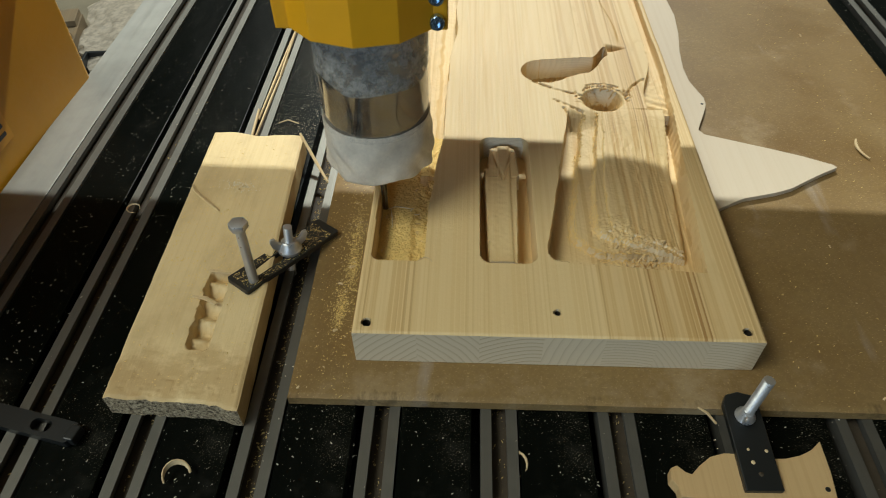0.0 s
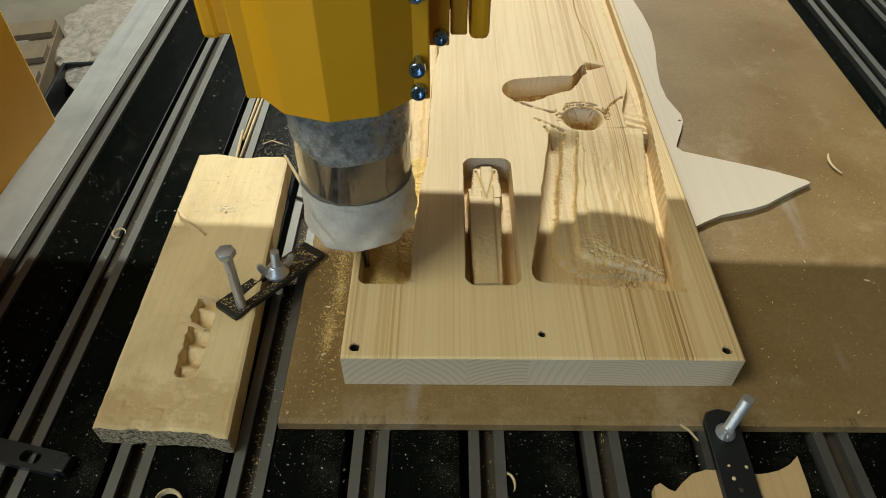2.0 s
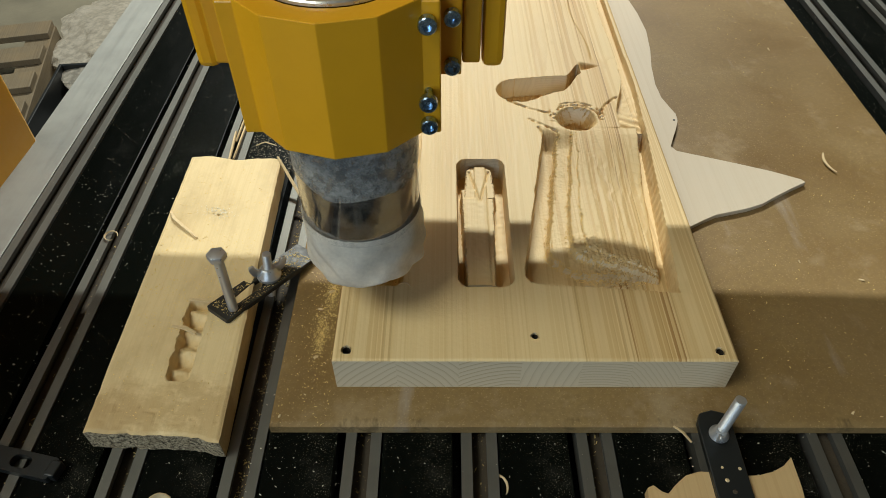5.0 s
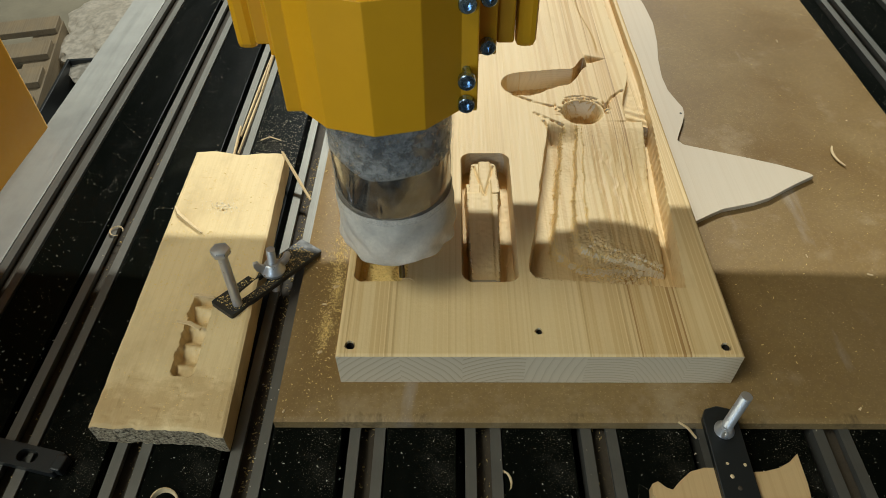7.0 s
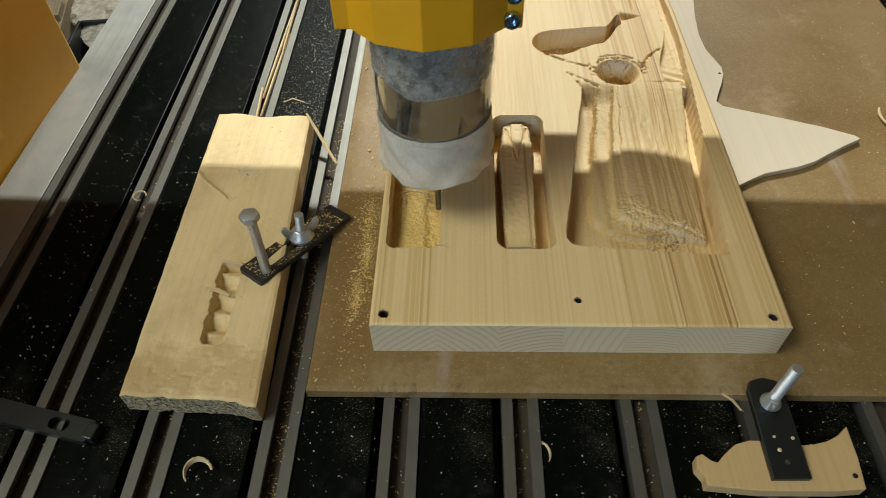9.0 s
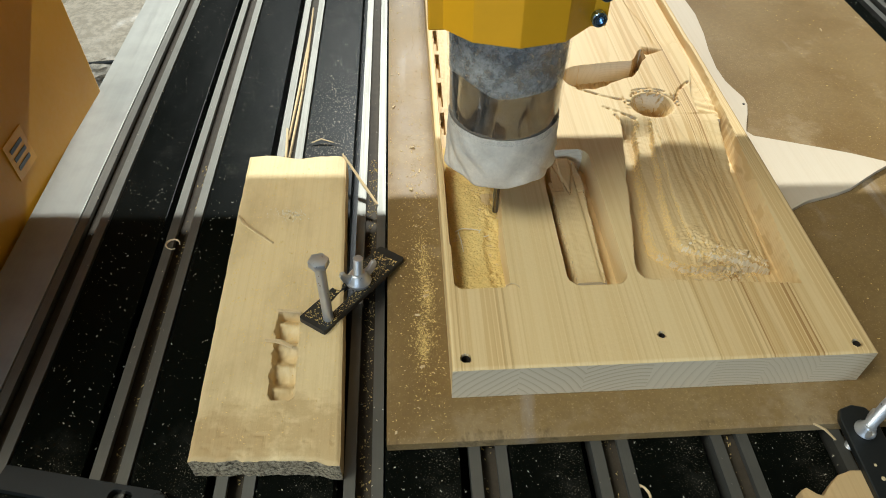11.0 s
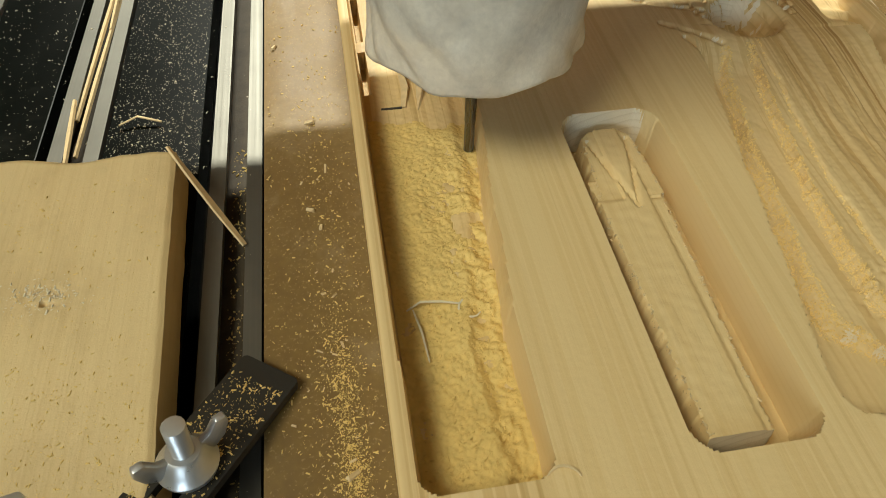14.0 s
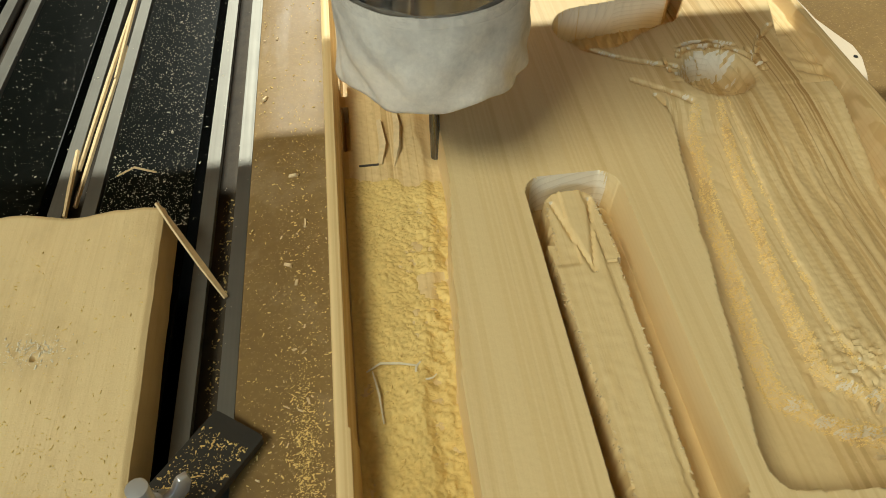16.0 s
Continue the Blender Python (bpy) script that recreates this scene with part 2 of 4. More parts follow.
def film_material(name, tint, dusty):
    """Milky stretch film: partly clear, partly white and scattering, with dust."""
    n = Nodes(name)
    a, b = n.noise(38.0, 6, None, 0.68), n.noise(420.0, 3)
    n.bump(n.noise(55.0, 5), 0.5, 0.004)
    n.done(n.mix(n.ramp(b, (0.4, BW(0.0)), (0.7, BW(0.3))), tint, (0.5, 0.47, 0.42)), 0.35, 0.0, Specular_IOR_Level=0.5)
    trans = n.add("ShaderNodeBsdfTranslucent", Color=(*tint, 1))
    m1 = n.add("ShaderNodeMixShader", Fac=0.45)
    n.t.links.new(n.bsdf.outputs[0], m1.inputs[1]), n.t.links.new(trans.outputs[0], m1.inputs[2])
    clear = n.add("ShaderNodeBsdfTransparent")
    m2 = n.add("ShaderNodeMixShader")
    lo, hi = dusty
    n.put(m2, "0", n.ramp(a if lo > 0.4 else n.noise(130.0, 7, None, 0.75), (0.42, BW(lo)), (0.60, BW(hi))))
    n.t.links.new(clear.outputs[0], m2.inputs[1]), n.t.links.new(m1.outputs[0], m2.inputs[2])
    n.t.links.new(m2.outputs[0], n.out.inputs["Surface"])
    return n.mat


FILM = film_material("milky_stretch_film", (0.94, 0.89, 0.79), (0.80, 0.97))
FILM_CLEAR = film_material("clear_stretch_film", (0.62, 0.58, 0.50), (0.02, 0.10))
FILM_DUSTY = film_material("dusty_stretch_film", (0.60, 0.60, 0.57), (0.16, 0.70))


# ---- building helpers ----
def mesh_of(name, verts, faces, mat, smooth=False):
    me = bpy.data.meshes.new(name)
    me.from_pydata([tuple(map(float, v)) for v in verts], [], faces)
    me.materials.append(mat)
    if smooth:
        me.polygons.foreach_set("use_smooth", [True] * len(me.polygons))
    me.update()
    return me


def part(name, bm, mat, parent, label="", smooth=False):
    """Links a bmesh or a mesh as one object under a thing or a part."""
    if isinstance(bm, bmesh.types.BMesh):
        me = bpy.data.meshes.new(name)
        bmesh.ops.recalc_face_normals(bm, faces=bm.faces)
        bm.to_mesh(me)
        bm.free()
        me.materials.append(mat)
        if smooth:
            me.polygons.foreach_set("use_smooth", [True] * len(me.polygons))
            me.set_sharp_from_angle(angle=radians(35))
    else:
        me = bm
    ob = new(name, me)
    if parent is not None:
        ob.parent = parent
    if label:
        tagged(ob, label)
    return ob


def empty(name, m=None):
    ob = new(name)
    if m is not None:
        ob.matrix_world = m
    return ob


def box(bm, lo, hi, bevel=0.0, m=None):
    c = [(a + b) / 2 for a, b in zip(lo, hi)]
    s = [b - a for a, b in zip(lo, hi)]
    mat = Matrix.Translation(c) @ Matrix.Diagonal((*s, 1))
    geo = bmesh.ops.create_cube(bm, size=1, matrix=(m @ mat) if m is not None else mat)
    if bevel:
        edges = list({e for v in geo["verts"] for e in v.link_edges})
        bmesh.ops.bevel(bm, geom=edges, offset=bevel, segments=2, affect="EDGES", profile=0.5)
    return bm


def boxes(*args, bevel=0.0, m=None):
    bm = bmesh.new()
    for lo, hi in args:
        box(bm, lo, hi, bevel, m)
    return bm


def lathe(profile, seg=48, m=None, cap=True):
    """A solid turned round z from (radius, z) pairs."""
    bm = bmesh.new()
    rings = []
    for r, z in profile:
        rings.append([bm.verts.new((r * math.cos(2 * math.pi * k / seg), r * math.sin(2 * math.pi * k / seg), z)) for k in range(seg)])
    for a, b in zip(rings, rings[1:]):
        for k in range(seg):
            bm.faces.new((a[k], a[(k + 1) % seg], b[(k + 1) % seg], b[k]))
    if cap:
        bm.faces.new(rings[0][::-1]), bm.faces.new(rings[-1])
    if m is not None:
        bm.transform(m)
    return bm


def prism(outline, z0, z1, bevel=0.0, m=None):
    bm = bmesh.new()
    low = [bm.verts.new((x, y, z0)) for x, y in outline]
    f = bm.faces.new(low)
    up = bmesh.ops.extrude_face_region(bm, geom=[f])
    bmesh.ops.translate(bm, verts=[g for g in up["geom"] if isinstance(g, bmesh.types.BMVert)], vec=(0, 0, z1 - z0))
    if bevel:
        bmesh.ops.bevel(bm, geom=list(bm.edges), offset=bevel, segments=2, affect="EDGES", profile=0.5)
    if m is not None:
        bm.transform(m)
    return bm


def rounded(x0, y0, x1, y1, r, seg=5):
    pts = []
    for cx, cy, a0 in ((x1 - r, y1 - r, 0), (x0 + r, y1 - r, 90), (x0 + r, y0 + r, 180), (x1 - r, y0 + r, 270)):
        pts += [(cx + r * math.cos(radians(a0 + 90 * k / seg)), cy + r * math.sin(radians(a0 + 90 * k / seg))) for k in range(seg + 1)]
    return pts


def smooth01(a, b, v):
    t = np.clip((v - a) / (b - a), 0, 1)
    return t * t * (3 - 2 * t)


TABLES = {}


def hash_noise(x, y, cell, seed):
    """Value noise on arrays, about -1 to 1."""
    if seed not in TABLES:
        TABLES[seed] = np.random.RandomState(seed).rand(256, 256) * 2 - 1
    r = TABLES[seed]
    u, v = x / cell + 1000, y / cell + 1000
    i, j = np.floor(u).astype(int), np.floor(v).astype(int)
    fu, fv = u - i, v - j
    fu, fv = fu * fu * (3 - 2 * fu), fv * fv * (3 - 2 * fv)
    g = lambda a, b: r[a % 256, b % 256]
    return (g(i, j) * (1 - fu) + g(i + 1, j) * fu) * (1 - fv) + (g(i, j + 1) * (1 - fu) + g(i + 1, j + 1) * fu) * fv


def slab(name, xs, ys, height, z0, mat, shape=None, end=None, crosscut=None):
    """A solid whose top follows height(x, y), over the grid xs, ys; shape bends the plan."""
    X, Y = np.meshgrid(xs, ys)
    Z = height(X, Y)
    if shape is not None:
        X, Y = shape(X, Y)
    nx, ny = len(xs), len(ys)
    top = np.stack([X, Y, Z], -1).reshape(-1, 3)
    low = top.copy()
    low[:, 2] = z0
    ring = [*range(nx), *[j * nx + nx - 1 for j in range(1, ny)], *[(ny - 1) * nx + i for i in range(nx - 2, -1, -1)], *[j * nx for j in range(ny - 2, 0, -1)]]
    base = len(top)
    verts = np.concatenate([top, low[ring]])
    jj, ii = np.meshgrid(np.arange(ny - 1), np.arange(nx - 1), indexing="ij")
    a = (jj * nx + ii).ravel()
    faces = np.stack([a, a + 1, a + nx + 1, a + nx], 1).tolist()
    k = len(ring)
    faces += [(base + i, base + (i + 1) % k, ring[(i + 1) % k], ring[i]) for i in range(k)]
    faces.append(tuple(base + i for i in range(k - 1, -1, -1)))
    me = bpy.data.meshes.new(name)
    me.from_pydata(verts.tolist(), [], faces)
    me.materials.append(mat)
    n = (nx - 1) * (ny - 1)
    me.polygons.foreach_set("use_smooth", [True] * n + [False] * (len(faces) - n))
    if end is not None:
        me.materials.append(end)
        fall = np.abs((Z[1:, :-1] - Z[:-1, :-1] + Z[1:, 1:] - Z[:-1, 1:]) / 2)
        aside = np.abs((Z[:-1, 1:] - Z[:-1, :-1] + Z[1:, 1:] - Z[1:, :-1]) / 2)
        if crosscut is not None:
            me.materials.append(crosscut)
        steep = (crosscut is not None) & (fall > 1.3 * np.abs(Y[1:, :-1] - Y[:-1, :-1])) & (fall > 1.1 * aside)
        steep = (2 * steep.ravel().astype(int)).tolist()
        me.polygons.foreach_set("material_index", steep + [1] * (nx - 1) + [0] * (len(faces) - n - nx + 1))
    me.set_sharp_from_angle(angle=radians(50))
    return me


# ---- machine bed ----
PITCH, RAIL_B = 0.086, -0.063
BED_Y0, BED_Y1 = -0.55, 1.75
bed_rails = [RAIL_B + PITCH * k for k in range(-3, 14)]
RAIL_HALF = 0.0133

machine_bed = tagged(empty("machine_bed"), "router machine bed of black slats between aluminium slot rails", "machine bed", kind="structure")


def rail_mesh():
    """A T-slot profile: two lips over a wide channel."""
    h, lip, d = RAIL_HALF, 0.0054, 0.016
    out = [(-h, -d), (h, -d), (h, 0), (lip, 0), (lip, -0.004), (0.0085, -0.0055), (0.0085, -0.0115), (-0.0085, -0.0115), (-0.0085, -0.0055), (-lip, -0.004), (-lip, 0), (-h, 0)]
    bm = bmesh.new()
    a = [bm.verts.new((x, BED_Y0, z)) for x, z in out]
    b = [bm.verts.new((x, BED_Y1, z)) for x, z in out]
    k = len(out)
    for i in range(k):
        bm.faces.new((a[i], a[(i + 1) % k], b[(i + 1) % k], b[i]))
    bm.faces.new(a[::-1]), bm.faces.new(b)
    bmesh.ops.recalc_face_normals(bm, faces=bm.faces)
    me = bpy.data.meshes.new("slot_rail")
    bm.to_mesh(me)
    bm.free()
    me.materials.append(ALU)
    return me


rail_me = rail_mesh()
slat_me = None
# added liner that darkens the slot bottom: painted shade plus brown dirt
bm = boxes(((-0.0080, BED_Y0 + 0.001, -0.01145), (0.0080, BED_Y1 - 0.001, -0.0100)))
liner_me = bpy.data.meshes.new("slot_dirt")
bm.to_mesh(liner_me)
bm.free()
liner_me.materials.append(SLOT_DARK)
for k, x in enumerate(bed_rails):
    ob = part("slot_rail", rail_me, ALU, machine_bed)
    ob.location = (x, 0, 0)
    part("slot_dirt", liner_me, SLOT_DARK, ob, "dark liner for the slot's shade and brown dirt")
    if k + 1 < len(bed_rails):
        if slat_me is None:
            w = PITCH / 2 - RAIL_HALF - 0.0012
            bm = boxes(((-w, BED_Y0, -0.018), (w - 0.0055, BED_Y1, -0.0012)), bevel=0.0008)
            slat_me = bpy.data.meshes.new("slat")
            bm.to_mesh(slat_me)
            bm.free()
            slat_me.materials.append(SLAT)
        ob = part("slat", slat_me, SLAT, machine_bed)
        ob.location = (x + PITCH / 2, 0, 0)
bed_left = bed_rails[0] - RAIL_HALF
part("side_profile", boxes(((bed_left - 0.048, BED_Y0, -0.05), (bed_left - 0.001, BED_Y1, 0.0006)), bevel=0.0003), ALU_PLAIN, machine_bed, "wide smooth aluminium border profile")
part("bed_frame", boxes(((bed_left - 0.04, BED_Y0 + 0.01, -0.16), (bed_rails[-1], BED_Y1 - 0.01, -0.0515))), BLACK, machine_bed)
for x in (bed_left - 0.02, bed_rails[-1] - 0.1):
    for y in (BED_Y0 + 0.1, BED_Y1 - 0.15):
        part("bed_leg", boxes(((x - 0.03, y, -0.85), (x + 0.07, y + 0.1, -0.1605)), bevel=0.003), BLACK, machine_bed)

# ---- hardboard spoil sheet ----
MX0, MX1, MY0, MY1, MZ = -0.047, 0.571, -0.0335, 1.45, 0.010


def mdf_top(x, y):
    return MZ + 0.00012 * hash_noise(x, y, 0.03, 5) - 0.0012 * smooth01(0.004, 0.0, np.minimum(x - MX0, y - MY0))


spoil_board = part("spoil_board", slab("spoil_board", np.linspace(MX0, MX1, 80), np.concatenate([np.linspace(MY0, MY0 + 0.006, 5), np.linspace(MY0 + 0.02, MY1, 60)]), mdf_top, 0.0005, MDF), MDF, None)
tagged(spoil_board, "brown hardboard sheet with dust and scuffs on the bed", "board")


# ---- carved pine panel ----
PW, PY1, PZ = 0.30, 1.05, 0.046


def box_sd(x, y, x0, y0, x1, y1, r):
    """Signed distance to a rounded rectangle; below 0 inside."""
    cx, cy = (x0 + x1) / 2, (y0 + y1) / 2
    qx, qy = np.abs(x - cx) - (x1 - x0) / 2 + r, np.abs(y - cy) - (y1 - y0) / 2 + r
    return np.hypot(np.maximum(qx, 0), np.maximum(qy, 0)) + np.minimum(np.maximum(qx, qy), 0) - r


def path_sd(x, y, pts):
    """Distance to a bent line."""
    d = np.full(np.shape(x), 9.0)
    for (ax, ay), (bx, by) in zip(pts, pts[1:]):
        t = np.clip(((x - ax) * (bx - ax) + (y - ay) * (by - ay)) / ((bx - ax) ** 2 + (by - ay) ** 2), 0, 1)
        d = np.minimum(d, np.hypot(x - ax - t * (bx - ax), y - ay - t * (by - ay)))
    return d


def cut(z, sd, floor, wall=0.0012):
    """Lower z to floor where sd is negative, with a steep wall."""
    return np.where(sd < wall, np.minimum(z, floor + (PZ - floor) * smooth01(-wall, 0.0, sd)), z)


def pocket_right(y):
    """The long pocket's far wall."""
    return 0.0495 + 0.0035 * smooth01(0.13, 0.18, y) + 0.0065 * smooth01(0.18, 0.25, y) + 0.008 * smooth01(0.33, 0.47, y) + 0.0015 * np.sin(y * 60) * smooth01(0.27, 0.36, y)


def island_half(y):
    return 0.0122 + 0.03 * np.clip(y - 0.08, 0, 0.11)


def field_wall(y):
    return 0.150 + 0.175 * np.clip(y - 0.09, 0, 0.2)


def field_right(y):
    return 0.273 + 0.08 * np.clip(y - 0.07, 0, 0.25)


def field_steps(x, y):
    """How many steps down from the dome's crown a point lies: 0 on the crown, 3 at the walls."""
    wobble = 0.0011 * hash_noise(x, y * 0.5, 0.007, 7) + 0.0006 * hash_noise(x, y, 0.0022, 8)
    xx = x + wobble
    l1 = 0.1725 + 0.155 * np.clip(y - 0.116, 0, 0.2)
    l2 = 0.1955 + 0.14 * np.clip(y - 0.150, 0, 0.2)
    l3 = 0.2085 + 0.085 * np.clip(y - 0.160, 0, 0.2)
    a = np.where(xx > l2, (l3 - xx) / (l3 - l2), np.where(xx > l1, 1 + (l2 - xx) / (l2 - l1), 2 + (l1 - xx) / np.maximum(l1 - field_wall(y), 0.004)))
    y3 = 0.128 - 0.45 * np.clip(x - 0.200, 0, 0.07)
    y2 = 0.113 - 0.28 * np.clip(x - 0.200, 0, 0.07)
    yy = y + wobble
    b = np.where(yy > y2, (y3 - yy) / (y3 - y2), np.where(yy > 0.0975, 1 + (y2 - yy) / np.maximum(y2 - 0.0975, 0.002), 2 + (0.0975 - yy) / 0.027))
    return np.clip(np.hypot(np.maximum(a, 0), np.maximum(b, 0)), 0, 9)


def panel_top(x, y):
    z = PZ + 0.0 * x
    n1, n2, n3 = hash_noise(x, y, 0.0035, 1), hash_noise(x, y, 0.0013, 2), hash_noise(x, y, 0.012, 3)
    # long pocket by the panel's edge, full of dust
    left = 0.0054
    sd = np.maximum(np.maximum(left - x, x - pocket_right(y)), np.maximum(0.0725 - y, y - 0.98))
    corner = box_sd(x, y, 0.0062, 0.0725, 0.0495, 0.9, 0.008)
    sd = np.where(y < 0.12, np.maximum(sd, corner), sd)
    strip = 0.0012 * smooth01(0.255, 0.280, y)
    heap = 0.0034 * smooth01(0.120, 0.075, y) + 0.0018 * smooth01(0.02, 0.038, x) * smooth01(0.20, 0.15, y)
    dusty = smooth01(0.275, 0.245, y + 0.008 * n3)
    floor = 0.0232 + 0.0026 * smooth01(0.040, 0.034, x + 0.002 * n3 - 0.25 * np.clip(y - 0.15, 0, 0.06)) + strip + heap * dusty + (0.0002 * n1 + 0.0002 * n2 + 0.0006 * n3)
    groove = 0.011 * smooth01(0.0022, 0.0012, np.abs(x - 0.0098)) * smooth01(0.290, 0.293, y) * (np.abs(np.sin(y * 55 + 0.5)) > 0.28)
    z = cut(z, sd, floor - groove)
    # slot with its raised island
    sd = box_sd(x, y, 0.0945, 0.0715, 0.1405, 0.2370, 0.0105)
    floor = 0.0235 + 0.0003 * n1
    z2 = cut(z, sd, floor)
    ragged = 0.0004 * n2 + 0.0004 * n1
    body = np.maximum(np.abs(x - 0.1140) - island_half(y) + ragged, np.maximum(0.0772 - y, y - 0.20))
    head = np.maximum(np.abs(x - 0.1160) - 0.0152 + 0.07 * np.clip(y - 0.19, 0, 0.1) + ragged, np.maximum(0.187 - y, y - 0.2315 + 1.5 * ragged))
    head = np.maximum(head, (np.abs(x - 0.1160) + (y - 0.2315) - 0.0085) * 0.7)
    isl = np.minimum(body, head)
    vee = 0.0018 * smooth01(0.0016, 0.0, np.abs(np.abs(x - 0.1160) - (y - 0.181) * 0.21)) * (y > 0.181) * (y < 0.226)
    facet = 0.0016 * smooth01(0.0050, 0.0056, np.abs(x - 0.1170) + 0.3 * ragged) * smooth01(0.184, 0.188, y)
    ledge = 0.0012 * smooth01(0.0078, 0.0086, (x - 0.1140) + 0.5 * ragged) * (y < 0.187)
    top = 0.0408 - facet - ledge - vee + 0.00020 * n1
    z = np.where(sd < 0, np.maximum(z2, floor + (top - floor) * smooth01(0.0008, -0.0008, isl)), z2)
    # broad carved field: a dome with torn steps on one side and a deep groove on the other
    right = field_right(y)
    near_edge = 0.0755 - 0.085 * np.clip(x - 0.155, 0, 0.2)
    field = np.maximum(np.maximum(field_wall(y) + 0.0008 * n3 - x, x - right), np.maximum(near_edge - y, y - 0.290))
    field = np.where((y < 0.088) & (x < 0.165), np.maximum(field, box_sd(x, y, 0.150, 0.0755, 0.3, 0.3, 0.010)), field)
    st = field_steps(x, y)
    stair = 0.0022 * smooth01(-0.05, 0.10, st) + 0.0050 * smooth01(0.90, 1.10, st) + 0.0062 * smooth01(1.90, 2.08, st)
    rise = smooth01(0.20, 0.288, y)
    crown = PZ - 0.0082 + 0.0080 * rise
    cx = 0.2235
    xr = right - 0.0085
    c2 = np.clip((x - cx) / (xr - cx), 0, 1)
    shed = 0.0065 * c2 * c2 * (1 - rise) + 0.0007 * np.abs(np.sin(5.5 * math.pi * c2 + 0.8 * n3)) * (1 - rise)
    shed = shed + (crown - PZ + 0.0218 - shed) * smooth01(-0.0012, 0.0014, x - xr + 0.0007 * n2 + 0.0005 * n1)
    floor = crown - stair * (1 - smooth01(0.262, 0.289, y)) - np.where(x > cx, shed, 0.0)
    rough = smooth01(0.16, 0.02, np.abs(st - np.round(st))) * (st > 0.2) * (st < 2.6)
    floor = floor + rough * (0.0005 * n2 + 0.0003 * n1)
    torn = smooth01(0.024, 0.006, path_sd(x, y, [(0.207, 0.124), (0.225, 0.104), (0.250, 0.092)]))
    floor = floor + (0.0008 * n2 + 0.0010 * n1 + 0.0008) * torn + 0.00012 * n2
    floor = np.clip(floor, PZ - 0.0225, PZ - 0.0002)
    # the groove runs out in a few ridged steps
    ridged = 0.0013 * np.sin((y + 0.6 * x) * 1150 + 2 * n3) * smooth01(0.276, 0.285, y)
    out = floor + (PZ - 0.0090 - floor) * smooth01(0.278, 0.306, y + 0.35 * (x - 0.275)) + ridged
    floor = floor + (np.minimum(np.maximum(floor, out), PZ - 0.0008) - floor) * smooth01(0.249, 0.262, x)
    z = cut(z, field, floor, 0.0014)
    # round bowl with ridges about it
    r = np.hypot(x - 0.2215, (y - 0.3050) * 1.04)
    z = np.where(r < 0.0225, np.minimum(z, PZ - 0.0165 * smooth01(0.0225, 0.0125, r) - 0.0004 + 0.0005 * n2), z)
    for rad, dep in ((0.0255, 0.0030), (0.0305, 0.0026)):
        ridge = smooth01(0.0017, 0.0005, np.abs(r - rad)) * (y > 0.304) * (x > 0.203)
        z = z - dep * ridge * np.clip(0.5 + 1.1 * n1, 0, 1.3)
    pits = smooth01(0.010, 0.015, r) * smooth01(0.034, 0.028, r) * smooth01(0.296, 0.306, y)
    z = z - 0.0022 * pits * smooth01(0.25, 0.7, hash_noise(x, y, 0.0030, 9))
    # long recess with a pointed far end, and fine cuts
    low = 0.3365 + 0.020 * smooth01(0.165, 0.215, x) + 0.038 * smooth01(0.212, 0.240, x) + 0.0012 * n3 + 0.0006 * n1
    high = 0.3815 + 0.007 * smooth01(0.15, 0.22, x) + 0.024 * smooth01(0.220, 0.2385, x)
    recess = np.maximum(np.maximum(low - y, y - high), x - 0.2380)
    recess = np.where(x < 0.162, np.maximum(recess, np.hypot(x - 0.162, y - 0.3590) - 0.0222), recess)
    z = cut(z, recess, 0.0228 + 0.0005 * np.sin(x * 900 + 2 * n3) + 0.0003 * n2, 0.0013)
    for pts, w, dep in (([(0.152, 0.338), (0.176, 0.322), (0.200, 0.313)], 0.0024, 0.0022), ([(0.172, 0.304), (0.190, 0.290), (0.199, 0.284)], 0.0023, 0.0022),
                        ([(0.180, 0.290), (0.187, 0.268)], 0.0022, 0.0020), ([(0.246, 0.312), (0.257, 0.332), (0.270, 0.345)], 0.0022, 0.0026)):
        z = z - dep * smooth01(w, w * 0.3, path_sd(x, y, pts) + 0.0006 * n1) * np.clip(0.75 + 0.8 * n1, 0.2, 1.2)
    z = z - 0.0065 * smooth01(-0.001, 0.010, (0.2640 - x) * 0.42 - np.abs(y - 0.4090)) * smooth01(0.2375, 0.2425, x)
    # carved band along the far edge, with a shallow shelf beside it
    inner = 0.264 + 0.019 * smooth01(0.310, 0.385, y) + 0.0013 * np.sin(y * 45)
    outer_b = 0.2905 + 0.004 * smooth01(0.29, 0.37, y)
    band = np.maximum(np.maximum(inner - x, x - outer_b), np.maximum(0.288 - y, y - 0.98))
    z = cut(z, band, PZ - 0.0090 + 0.0010 * np.sin((y + 0.5 * x) * 500) * smooth01(0.335, 0.30, y) + 0.0003 * n1, 0.0015)
    shelf = smooth01(0.0, 0.0025, x - 0.252 + 0.007 * smooth01(0.43, 0.56, y) + 0.002 * np.sin(y * 38)) * smooth01(0.415, 0.440, y) * smooth01(0.99, 0.97, y)
    z = np.minimum(z, np.maximum(z - 0.0014 * shelf, PZ - 0.0095))
    # drilled holes
    for hx, hy, hr in ((0.010, 0.0095, 0.0034), (0.152, 0.0225, 0.0026), (0.2885, 0.0085, 0.0031)):
        z = np.where(np.hypot(x - hx, y - hy) < hr, 0.012, z)
    # eased outer edge
    z = z - 0.0012 * smooth01(0.0016, 0.0, np.minimum(np.minimum(x, PW - x), y))
    return z + 0.00004 * n2


